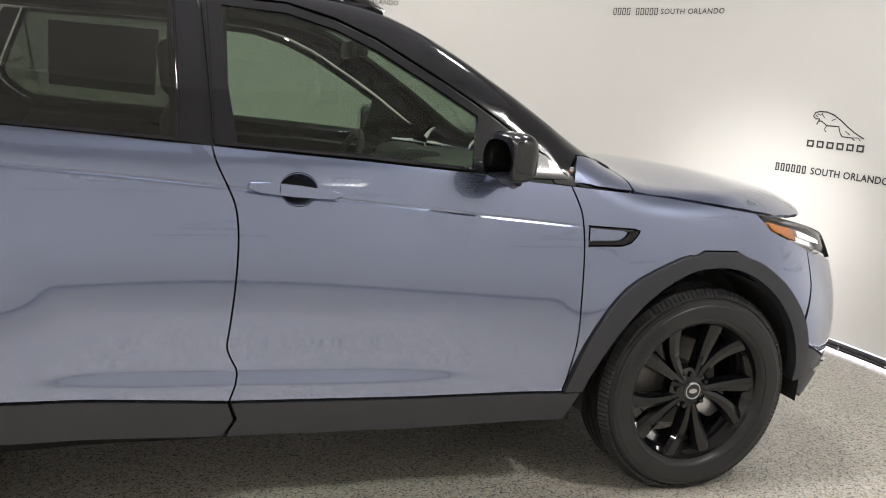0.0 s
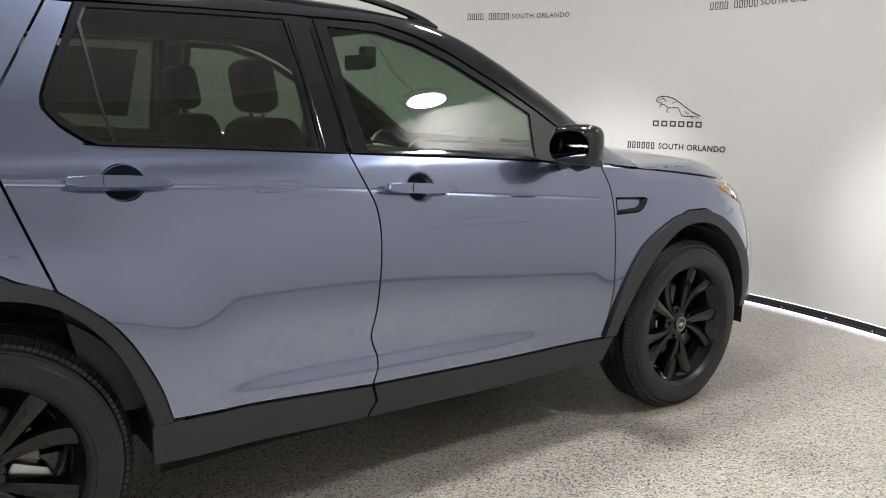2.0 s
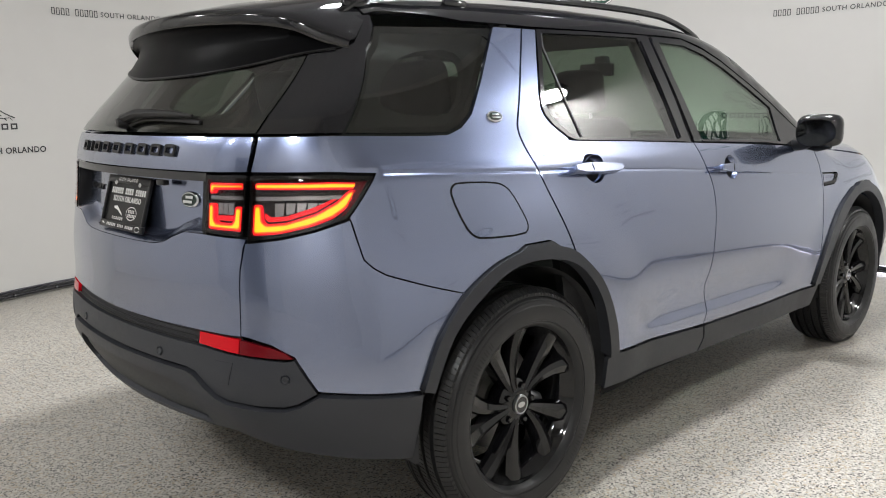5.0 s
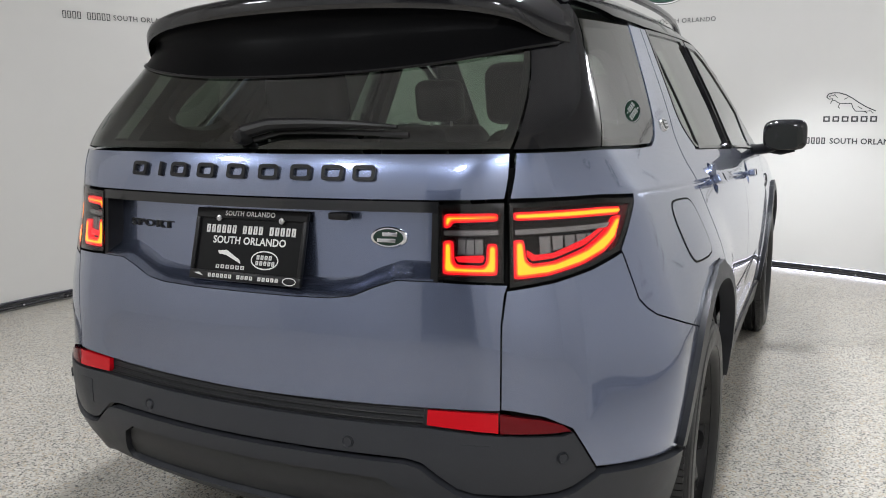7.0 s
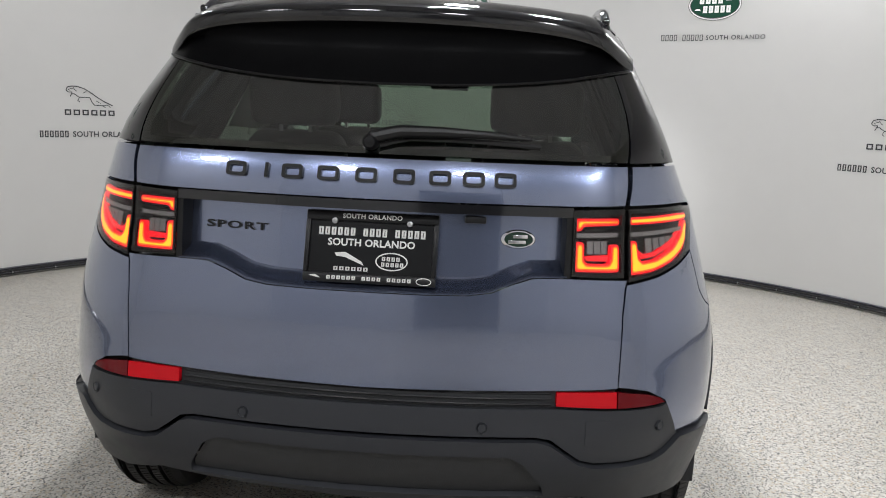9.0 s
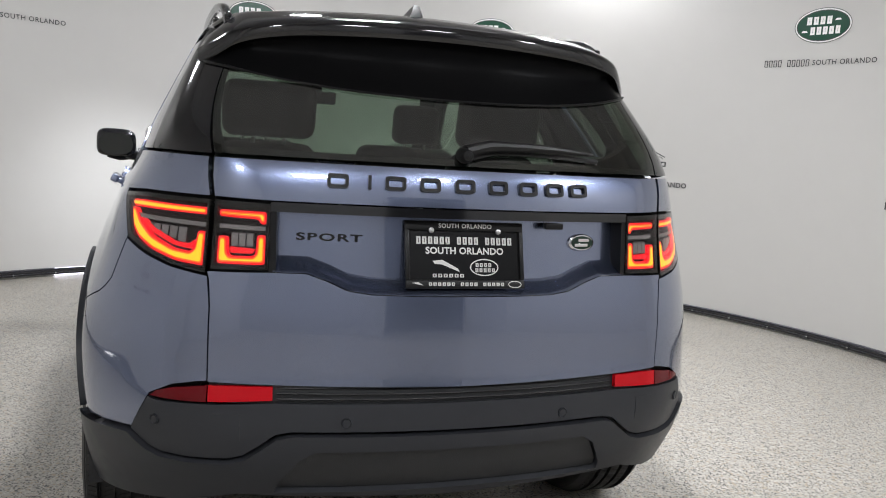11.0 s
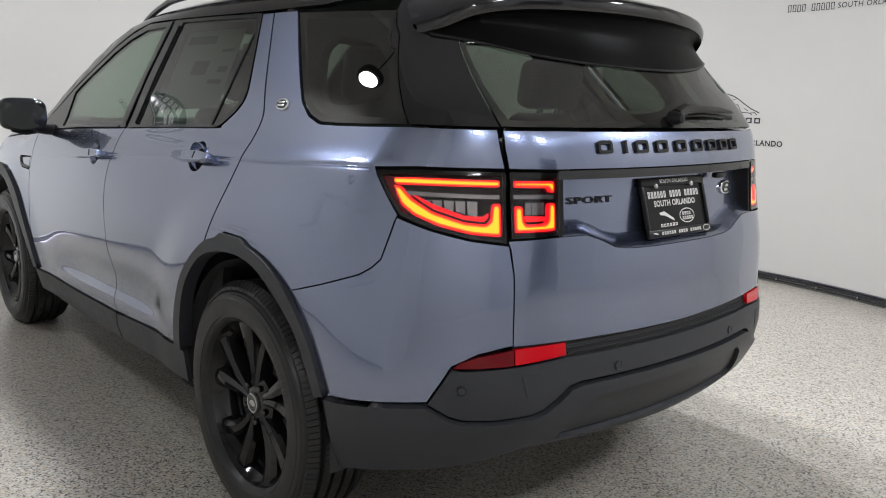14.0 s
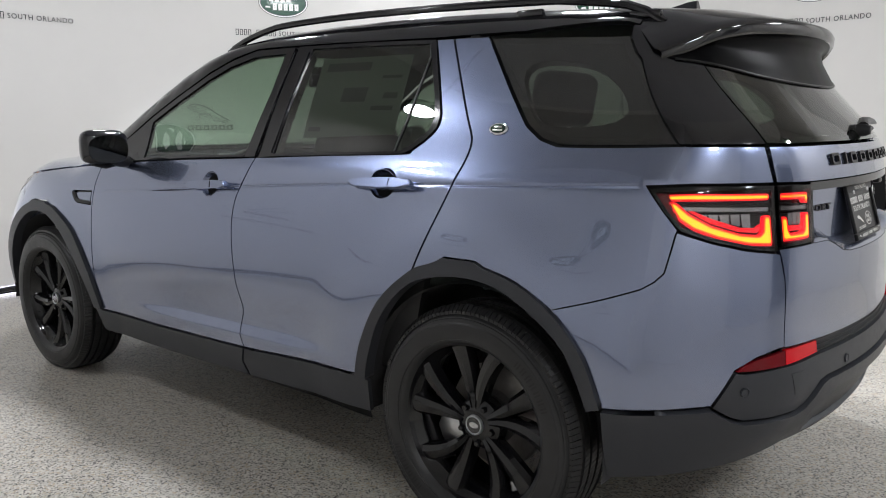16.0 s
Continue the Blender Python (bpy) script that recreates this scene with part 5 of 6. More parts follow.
part("wiper_blade", tube_bm([(p[0] + 0.014, p[1] - 0.02, p[2] - 0.018) for p in pts_], 0.007, 6), M_RUBBER, wiper)

# bumper: grained shelf, mid band with sensors, valance and skid panel
MID = [(-0.765, 0.556), (-0.829, 0.525), (-0.870, 0.515), (-0.958, 0.514), (-1.070, 0.520), (-1.110, 0.530), (-1.150, 0.555), (-1.190, 0.583), (-1.225, 0.590)]
bumper = sheet("rear_bumper", mirrored_half([(-1.182, 0.661), (-1.00, 0.652), (-0.86, 0.645), (-0.832, 0.650)] + MID), M_CLAD, car, "dark grey plastic rear bumper", out=0.006, cell=0.04, flange=0.02)
LOW = [(-0.446, 0.529), (-0.600, 0.541), (-0.763, 0.553), (-0.827, 0.521), (-0.870, 0.511), (-0.958, 0.510), (-1.070, 0.516), (-1.112, 0.526), (-1.152, 0.551), (-1.192, 0.579), (-1.225, 0.586)]
low_half = [(-1.195, 0.420), (-1.09, 0.425), (-0.90, 0.378), (-0.67, 0.352), (-0.45, 0.330), (-0.448, 0.500)] + LOW
sheet("rear_valance", mirrored_half(low_half[5:6] + LOW)[:len(LOW) + 1] + [(2 * T - s_, z) for s_, z in reversed([(-0.448, 0.500)] + LOW)] + [(2 * T + 0.45, 0.330), (2 * T + 0.67, 0.352), (2 * T + 0.90, 0.378), (2 * T + 1.09, 0.420), (2 * T + 1.19, 0.415), (T, 0.400), (-1.19, 0.415), (-1.09, 0.420), (-0.90, 0.378), (-0.67, 0.352), (-0.45, 0.330)], M_CLAD, bumper, "satin dark grey lower bumper",
      holes=[mirrored_half([(-1.285, 0.545), (-1.250, 0.524), (-1.205, 0.455), (-1.200, 0.430)])], out=0.016, cell=0.05, flange=0.03)
sheet("skid_panel", mirrored_half([(-1.285, 0.545), (-1.250, 0.524), (-1.205, 0.455), (-1.200, 0.430)]), M_GRAINED, bumper, "black grained skid panel", out=0.002, cell=0.05, gap=0.001)
sheet("bumper_shelf", mirrored_half([(-1.010, 0.698), (-1.16, 0.699), (-1.185, 0.699)]) [:3] + [(2 * T + 1.185, 0.699), (2 * T + 1.01, 0.698), (2 * T + 1.0, 0.655), (-1.0, 0.655)], M_GRAINED, bumper, "black grained bumper step", out=-0.012, gap=0, flange=0, cell=0.04)
for i in range(3):
    q = skin(np.linspace(-1.19, 2 * T + 1.19, 40), np.full(40, 0.668 + 0.012 * i), np.full(40, -0.011 + 0.004 * (2 - i)))
    part("step_rib", tube_bm(q, 0.0025, 6), M_TRIM, bumper)
for sd in (1, -1):
    rf = sheet("bumper_reflector", [(-1.012, 0.696), (-1.180, 0.698), (-1.181, 0.664), (-1.012, 0.655)], M_REDLENS, car, "red bumper reflector", out=0.003, gap=0.001, flange=0.012, cell=0.03, sides=(sd,))
    sheet("reflector_tip", [(-1.010, 0.695), (-0.907, 0.680), (-0.858, 0.666), (-0.836, 0.650), (-0.90, 0.650), (-1.010, 0.654)], M_DARKRED, rf, "dark red reflector tip", out=0.003, gap=0.001, flange=0.012, cell=0.03, sides=(sd,))
    for s_, z in ((-0.862, 0.597), (-1.352, 0.614)):
        m = on_skin(s_, z, 0.006, sd)
        sn = lathe_bm([(0.001, 0.003), (0.009, 0.003), (0.010, 0.001), (0.0125, 0.0035), (0.0135, 0.0)], 20)
        bmesh.ops.transform(sn, matrix=m, verts=sn.verts)
        part("parking_sensor", sn, M_CLAD, bumper)
    cover = sheet("tow_cover", [(-1.03, 0.630), (-1.10, 0.630), (-1.10, 0.570), (-1.05, 0.570)], M_CLAD, bumper, out=0.0068, gap=0, flange=0.003, cell=0.03, sides=(sd,))

# ---- tail lamps ----
def blunt(poly, r):
    """The outline with its corners cut to short arcs."""
    out = []
    for i, p in enumerate(poly):
        p, a, b = Vector(p), Vector(poly[i - 1]), Vector(poly[(i + 1) % len(poly)])
        u, v = a - p, b - p
        ra, rb = min(r, 0.4 * u.length), min(r, 0.4 * v.length)
        p0, p1 = p + u.normalized() * ra, p + v.normalized() * rb
        out += [tuple(p0), tuple((p0 + p1) * 0.25 + p * 0.5), tuple(p1)]
    return out


def lit_strip(name, outline, owner, label, sides, out, thin=False):
    base = sheet(name, blunt(outline, 0.009), M_GLOWRED, owner, label, out=out, gap=0, flange=0.014, cell=0.02, sides=sides)
    sheet("strip_glow", blunt(inset(outline, 0.0034 if thin else 0.0044), 0.008), M_GLOWSCARLET, base, "scarlet lit band", out=out + 0.0012, gap=0, flange=0.0012, cell=0.02, sides=sides)
    sheet("strip_core", blunt(inset(outline, 0.0056 if thin else 0.0078), 0.006), M_GLOWORANGE, base, "amber lit core", out=out + 0.0024, gap=0, flange=0.0012, cell=0.02, sides=sides)


OUTER = [(-0.986, 1.128), (-0.70, 1.127), (-0.545, 1.119), (-0.602, 1.058), (-0.655, 1.012), (-0.760, 0.986), (-0.870, 0.967), (-0.986, 0.955)]
INNER = [(-1.163, 1.126), (-0.998, 1.129), (-1.000, 0.966), (-1.160, 0.971)]
for sd in (1, -1):
    sd1 = (sd,)
    for outline, lamps in ((OUTER, "outer"), (INNER, "inner")):
        light = sheet("tail_lamp", outline, M_LENS, car, "lit red tail lamp under a clear lens", out=0.001, gap=0.001, flange=0.004, cell=0.03, sides=sd1)
        sheet("lamp_housing", inset(outline, 0.0015), M_LAMPBODY, light, out=-0.028, gap=0, flange=0, cell=0.04, sides=sd1)
        rim = inset(outline, 0.001)
        sheet("lamp_border", rim, M_LAMPBODY, light, "gloss black lamp edge", holes=[inset(outline, 0.011)], out=-0.001, gap=0, flange=0.03, cell=0.03, sides=sd1)
        if lamps == "outer":
            lit_strip("upper_strip", [(-0.970, 1.107), (-0.70, 1.108), (-0.604, 1.105), (-0.618, 1.088), (-0.70, 1.089), (-0.970, 1.090)], light, "lit red strip", sd1, -0.008, True)
            lit_strip("lower_strip", [(-0.972, 1.052), (-0.945, 1.052), (-0.940, 1.012), (-0.925, 1.002), (-0.86, 1.006), (-0.76, 1.028), (-0.685, 1.058), (-0.640, 1.086), (-0.612, 1.086), (-0.652, 1.040), (-0.700, 1.016), (-0.780, 0.994), (-0.880, 0.977), (-0.972, 0.972)], light, "lit red curved strip", sd1, -0.006)
            sheet("strip_edge", [(-0.934, 1.018), (-0.920, 1.008), (-0.86, 1.012), (-0.76, 1.034), (-0.685, 1.064), (-0.68, 1.070), (-0.76, 1.046), (-0.86, 1.022), (-0.915, 1.020), (-0.934, 1.030)], M_GLOWRED, light, "red ribbed edge", out=-0.010, gap=0, flange=0.01, cell=0.02, sides=sd1)
            sheet("chrome_bar", [(-0.968, 1.072), (-0.66, 1.074), (-0.67, 1.064), (-0.968, 1.062)], M_SILVERLAMP, light, "silver trim bar", out=-0.008, gap=0, flange=0.01, cell=0.03, sides=sd1)
            for i in range(5):
                a = -0.900 + i * 0.038
                sheet("lens_block", [(a, 1.056), (a + 0.033, 1.056), (a + 0.030, 1.024 + 0.0075 * i), (a, 1.020 + 0.006 * i)], M_SILVERLAMP, light, "clear silver lens block", out=-0.012, gap=0, flange=0.012, cell=0.03, sides=sd1)
            sheet("corner_lens", [(-0.615, 1.106), (-0.565, 1.108), (-0.607, 1.062), (-0.655, 1.022), (-0.690, 1.008), (-0.650, 1.040)], M_DARKRED, light, "dark red corner lens", out=-0.006, gap=0, flange=0.008, cell=0.03, sides=sd1)
        else:
            lit_strip("upper_strip", [(-1.150, 1.106), (-1.012, 1.106), (-1.012, 1.090), (-1.128, 1.088), (-1.134, 1.078), (-1.150, 1.076)], light, "lit red strip", sd1, -0.008)
            lit_strip("lower_strip", [(-1.150, 1.052), (-1.126, 1.052), (-1.124, 1.010), (-1.115, 1.002), (-1.050, 1.001), (-1.042, 1.010), (-1.040, 1.046), (-1.014, 1.046), (-1.014, 0.981), (-1.150, 0.983)], light, "lit red U-shaped strip", sd1, -0.006)
            sheet("strip_edge", [(-1.121, 1.018), (-1.112, 1.008), (-1.053, 1.007), (-1.046, 1.016), (-1.050, 1.022), (-1.108, 1.020)], M_GLOWRED, light, "red ribbed edge", out=-0.010, gap=0, flange=0.01, cell=0.02, sides=sd1)
            sheet("chrome_bar", [(-1.148, 1.072), (-1.012, 1.073), (-1.012, 1.063), (-1.148, 1.062)], M_SILVERLAMP, light, "silver trim bar", out=-0.008, gap=0, flange=0.01, cell=0.03, sides=sd1)
            for i in range(3):
                a = -1.114 + i * 0.022
                sheet("lens_block", [(a, 1.054), (a + 0.019, 1.054), (a + 0.019, 1.024), (a, 1.024)], M_SILVERLAMP, light, "clear silver lens block", out=-0.012, gap=0, flange=0.012, cell=0.03, sides=sd1)


# ---- lettering and badges on the tailgate ----
def on_tail(bm, y, z, out):
    """Lays flat work in x, y on the tail: x runs to the right as one faces it."""
    m = on_skin(TAIL + y, z, out)
    turn = Matrix(((-1, 0, 0, 0), (0, 0, 1, 0), (0, 1, 0, 0), (0, 0, 0, 1)))
    bmesh.ops.transform(bm, matrix=m @ turn, verts=bm.verts)
    return bm


def raised(outlines, high):
    bm = bmesh.new()
    for o in outlines:
        a = [bm.verts.new((x, y, 0)) for x, y in o]
        b = [bm.verts.new((x, y, high)) for x, y in o]
        bm.faces.new(b)
        for i in range(len(a)):
            j = (i + 1) % len(a)
            bm.faces.new((a[i], a[j], b[j], b[i]))
    return bm


def ring_bm(outside, inside, high):
    """A raised flat ring between two outlines of as many points."""
    bm = bmesh.new()
    loops = [[bm.verts.new((x, y, z)) for x, y in o] for o, z in ((outside, 0), (outside, high), (inside, high), (inside, 0))]
    n = len(outside)
    for a, b in zip(loops, loops[1:]):
        for i in range(n):
            bm.faces.new((a[i], a[(i + 1) % n], b[(i + 1) % n], b[i]))
    return bm


def bar(x0, y0, x1, y1):
    return [(x0, y0), (x1, y0), (x1, y1), (x0, y1)]


LW, LH, ST = 0.050, 0.034, 0.0078
outer_frame = soften([(-LW / 2, -LH / 2), (0, -LH / 2), (LW / 2, -LH / 2), (LW / 2, 0), (LW / 2, LH / 2), (0, LH / 2), (-LW / 2, LH / 2), (-LW / 2, 0)], 2)
inner_frame = [(x * (1 - 2 * ST / LW), y * (1 - 2 * ST / LH)) for x, y in outer_frame]
upright = [bar(-ST / 2, -LH / 2, ST / 2, LH / 2)]
PITCH = [0.318, 0.244, 0.182, 0.097, 0.009, -0.078, -0.160, -0.236, -0.308]
for k, y in enumerate(PITCH):
    ch = part("tailgate_mark", on_tail(raised(upright, 0.007) if k == 1 else ring_bm(outer_frame, inner_frame, 0.007), y, 1.186, 0.0), M_TRIM, tailgate, "raised gloss black block mark", sharp=30)
word = text_mesh("SPORT", 0.03, 0.002, 1.14, 0.0007)
xs_ = [v.co.x for v in word.verts]
kx = 0.158 / (max(xs_) - min(xs_))
cx_ = (max(xs_) + min(xs_)) / 2
cy_ = (max(v.co.y for v in word.verts) + min(v.co.y for v in word.verts)) / 2
hh = max(v.co.y for v in word.verts) - min(v.co.y for v in word.verts)
for v in word.verts:
    v.co.x, v.co.y = (v.co.x - cx_) * kx, (v.co.y - cy_) * 0.0185 / hh
part("sport_lettering", on_tail(word, 0.334, 1.053, -0.0445), M_TRIM, tailgate, "raised black lettering", smooth=False)
badge = lathe_bm([(0.001, 0.009), (0.036, 0.0085), (0.0405, 0.006), (0.042, 0.0)], 40)
mb = on_skin(TAIL - 0.352, 1.053, -0.046)
bmesh.ops.transform(badge, matrix=mb @ Matrix.Diagonal((1.0, 1, 0.56, 1)), verts=badge.verts)
tb = part("tail_badge", badge, M_CHROME, tailgate, "chrome oval badge with dark centre")
field = lathe_bm([(0.001, 0.0102), (0.034, 0.0096)], 40)
bmesh.ops.transform(field, matrix=mb @ Matrix.Diagonal((1.0, 1, 0.52, 1)), verts=field.verts)
part("badge_field", field, M_BADGE, tb)
for dz, dx, w in ((0.0065, -0.004, 0.034), (-0.0065, 0.004, 0.042)):
    bb = box_bm((w, 0.002, 0.008), (dx, 0.0108, dz), 0.0005)
    bmesh.ops.transform(bb, matrix=mb, verts=bb.verts)
    part("badge_bar", bb, M_CHROME, tb)
part("tailgate_switch", box_bm((0.02, 0.05, 0.016), (-0.835, -0.245, 1.094), 0.004), M_TRIM, tailgate)

# number plate holder with a dealer's card
plate = thing("dealer_plate", "black dealer plate with white lettering in a black frame", "licence plate")
pl_lean = math.degrees(math.atan2(0.045, 0.154))
PM = Matrix(((0, 0, -1, 0), (-1, 0, 0, 0), (0, 1, 0, 0), (0, 0, 0, 1)))
PM = Matrix.Translation((-0.8445, -0.005, 1.016)) @ pose(0, 0, 0, 0, pl_lean, 0) @ PM


def plate_part(name, bm, mat, label="", z=0.0, smooth=False):
    bmesh.ops.translate(bm, vec=(0, 0, z), verts=bm.verts)
    bmesh.ops.transform(bm, matrix=PM, verts=bm.verts)
    return part(name, bm, mat, plate, label, smooth=smooth)


plate_part("plate_card", box_bm((0.300, 0.152, 0.003), (0, 0, 0.001), 0.001), M_PLATE)
for nm, sz, at in (("frame_bar", (0.312, 0.024, 0.012), (0, 0.072, 0.004)), ("frame_bar", (0.312, 0.022, 0.012), (0, -0.073, 0.004)), ("frame_bar", (0.012, 0.125, 0.012), (-0.150, 0, 0.004)), ("frame_bar", (0.012, 0.125, 0.012), (0.150, 0, 0.004))):
    plate_part(nm, box_bm(sz, at, 0.004), M_TRIM, smooth=True)
plate_part("top_lettering", fit_width(text_mesh("SOUTH ORLANDO", 0.02, spacing=1.1, heavy=0.0005), 0.140, 0, 0.072), M_WHITEPRINT, z=0.0108)
plate_part("name_print", stroke_blocks(17, 0.255, 0.019, 0, 0.036, skip=(6, 11), weight=0.3), M_WHITEPRINT, z=0.0032)
plate_part("dealer_lettering", fit_width(text_mesh("SOUTH ORLANDO", 0.02, spacing=1.05, heavy=0.0006), 0.205, 0, 0.011), M_WHITEPRINT, z=0.0032)
plate_part("oval_mark", flat_bm([[(x + 0.050, y - 0.030) for x, y in o] for o in ring_outlines(0.038, 0.0215, 0.003, 28)]), M_WHITEPRINT, z=0.0032)
plate_part("oval_print", join_bm(stroke_blocks(4, 0.045, 0.010, 0.048, -0.024, weight=0.3), stroke_blocks(5, 0.055, 0.010, 0.052, -0.037, weight=0.3)), M_WHITEPRINT, z=0.0032)
plate_part("sweep_mark", flat_bm([[(-0.085, -0.015), (-0.060, -0.012), (-0.020, -0.033), (-0.015, -0.042), (-0.030, -0.036), (-0.060, -0.024), (-0.080, -0.022)][::-1]]), M_WHITEPRINT, z=0.0032)
plate_part("small_print", stroke_blocks(6, 0.085, 0.009, -0.045, -0.051, weight=0.25), M_WHITEPRINT, z=0.0032)
plate_part("frame_print", stroke_blocks(17, 0.200, 0.009, 0.0, -0.073, skip=(6, 11), weight=0.3), M_WHITEPRINT, z=0.0108)
plate_part("frame_oval", flat_bm([[(x + 0.128, y - 0.073) for x, y in o] for o in ring_outlines(0.018, 0.009, 0.002, 24)]), M_WHITEPRINT, z=0.0108)
plate_part("frame_sweep", flat_bm([[(-0.140, -0.070), (-0.125, -0.068), (-0.112, -0.076), (-0.125, -0.074)][::-1]]), M_WHITEPRINT, z=0.0108)
for sx in (-1, 1):
    plate_part("plate_screw", join_bm(lathe_bm([(0.001, 0.013), (0.006, 0.012), (0.0075, 0.009)], 16, "Z")), M_METAL).location = PM.to_3x3() @ Vector((sx * 0.088, 0.060, 0))

# ---- wheels ----


def blade(a_in, a_out, w_in, w_out, sd):
    """One spoke: a tapered bar from hub to rim that sweeps sideways."""
    bm = bmesh.new()
    rings = []
    for i in range(7):
        t = i / 6
        r = 0.050 + (0.250 - 0.050) * t
        a = radians(a_in + (a_out - a_in) * (t ** 1.3))
        hw = (w_in + (w_out - w_in) * t ** 0.8) / 2
        y0 = -0.004 + 0.012 * t - 0.020 * t * (1 - t)
        deep = 0.050 - 0.012 * t
        c = Vector((math.cos(a) * r, 0, math.sin(a) * r))
        tang = Vector((-math.sin(a), 0, math.cos(a)))
        sect = [(-1.0, -deep), (-1.0, -0.020), (-0.62, -0.005), (0.15, 0.0), (0.74, -0.007), (1.0, -0.024), (1.0, -deep)]
        rings.append([bm.verts.new((c.x + tang.x * u * hw, (y0 + d) * sd, c.z + tang.z * u * hw)) for u, d in sect])
    for a, b in zip(rings, rings[1:]):
        for k in range(7):
            bm.faces.new((a[k], b[k], b[(k + 1) % 7], a[(k + 1) % 7]))
    bm.faces.new(rings[0])
    bm.faces.new(rings[-1])
    return bm


WHEEL_SIZE = 1.022


def build_wheel(sd, spin):
    w = new("wheel")
    w.parent = car
    tagged(w, "gloss black multi-spoke alloy wheel with road tyre")
    prof = [(0.244, -0.19), (0.262, -0.195), (0.300, -0.198), (0.335, -0.190), (0.352, -0.178), (0.360, -0.160)]
    for g in (-0.128, -0.090, -0.050, -0.012):
        prof += [(0.3675, g - 0.007), (0.3555, g - 0.0055), (0.3555, g + 0.0055), (0.3675, g + 0.007)]
    prof += [(0.356, 0.003), (0.348, 0.016), (0.338, 0.033), (0.3345, 0.0345), (0.333, 0.0385), (0.326, 0.0415), (0.3225, 0.0415), (0.318, 0.0445), (0.300, 0.0462), (0.282, 0.0452), (0.2725, 0.0435), (0.2715, 0.0412), (0.2690, 0.0412), (0.2680, 0.0418), (0.262, 0.0385), (0.256, 0.032), (0.249, 0.020)]
    tyre_bm = lathe_bm([(r, h * sd) for r, h in prof], 96)
    tyre = part("tyre", tyre_bm, M_RUBBER, w, "black road tyre", sharp=28)
    lug = bmesh.new()
    for i in range(132):
        a = 2 * math.pi * i / 132
        for y0, y1, r0, r1 in ((0.002, 0.027, 0.3710, 0.3545), (-0.166, -0.140, 0.355, 0.3695)):
            c0, s0, c1, s1 = math.cos(a), math.sin(a), math.cos(a + 0.040), math.sin(a + 0.040)
            skew = 0.012
            top4 = [(c0 * r0, y0 * sd, s0 * r0), (c1 * r0, y0 * sd, s1 * r0), (math.cos(a + 0.040 + skew) * r1, y1 * sd, math.sin(a + 0.040 + skew) * r1), (math.cos(a + skew) * r1, y1 * sd, math.sin(a + skew) * r1)]
            bot4 = [(x * 0.972, y, z * 0.972) for x, y, z in top4]
            tv, bv = [lug.verts.new(p) for p in top4], [lug.verts.new(p) for p in bot4]
            lug.faces.new(tv)
            for k in range(4):
                lug.faces.new((tv[k], tv[(k + 1) % 4], bv[(k + 1) % 4], bv[k]))
    tagged(part("tread", lug, M_RUBBER, tyre, smooth=False), kind="stuff")
    sip = bmesh.new()
    for i in range(140):
        a = 2 * math.pi * i / 140
        for y0, y1 in ((-0.122, -0.096), (-0.084, -0.056), (-0.044, -0.018)):
            r0, da = 0.3690, 0.036
            tv = [sip.verts.new((math.cos(a + k) * r0, y * sd, math.sin(a + k) * r0)) for k, y in ((0, y0), (da, y0), (da + 0.02, y1), (0.02, y1))]
            bv = [sip.verts.new((v.co.x * 0.985, v.co.y, v.co.z * 0.985)) for v in tv]
            sip.faces.new(tv)
            for k in range(4):
                sip.faces.new((tv[k], tv[(k + 1) % 4], bv[(k + 1) % 4], bv[k]))
    tagged(part("tread_band", sip, M_RUBBER, tyre, smooth=False), kind="stuff")
    # raised maker's lettering on the sidewall, as plain bars
    marks = bmesh.new()
    for base in (128, 308):
        for i in range(7):
            for u in (-0.9, 0.9):
                a = radians(base + i * 4.6 + u)
                p = [(r * math.cos(a + k), 0.0468 * sd, r * math.sin(a + k)) for r, k in ((0.287, -0.008), (0.287, 0.008), (0.309, 0.008), (0.309, -0.008))]
                tv = [marks.verts.new((x, y * 1.0, z)) for x, y, z in p]
                marks.faces.new(tv)
    tagged(part("sidewall_print", marks, material("sidewall_mark", (0.012, 0.012, 0.013), 0.42, spec=0.3) if "sidewall_mark" not in bpy.data.materials else bpy.data.materials["sidewall_mark"], tyre, smooth=False), kind="stuff")
    part("rim", lathe_bm([(r * 1.038, h * sd) for r, h in [(0.214, -0.175), (0.206, -0.10), (0.214, -0.03), (0.222, -0.012), (0.232, -0.002), (0.2375, 0.012), (0.243, 0.022), (0.2465, 0.020), (0.2455, 0.004), (0.236, -0.03), (0.232, -0.175)]], 72, closed=True), M_RIM, w, "gloss black alloy rim", sharp=40)
    for i in range(5):
        base = spin + i * 72
        for a0, a1, w0, w1 in ((-8, -25, 0.022, 0.072), (8, 9, 0.022, 0.076)):
            part("spoke", blade(base - a0 * sd, base - a1 * sd, w0, w1, sd), M_RIM, w, sharp=30)
    part("hub", lathe_bm([(r, h * sd) for r, h in [(0.001, -0.004), (0.040, -0.005), (0.066, -0.012), (0.078, -0.022), (0.082, -0.06)]], 40), M_RIM, w)
    part("centre_cap", lathe_bm([(r, h * sd) for r, h in [(0.001, 0.004), (0.026, 0.004), (0.0285, 0.002), (0.030, -0.006)]], 36), M_BLACK, w, "black centre cap with silver ring")
    part("cap_ring", lathe_bm([(r, h * sd) for r, h in [(0.0255, 0.0045), (0.0275, 0.0062), (0.030, 0.0045), (0.0312, -0.004)]], 36), M_METAL, w, "silver cap ring")
    ov = lathe_bm([(0.001, 0.0062 * sd), (0.015, 0.0056 * sd), (0.0165, 0.004 * sd)], 28)
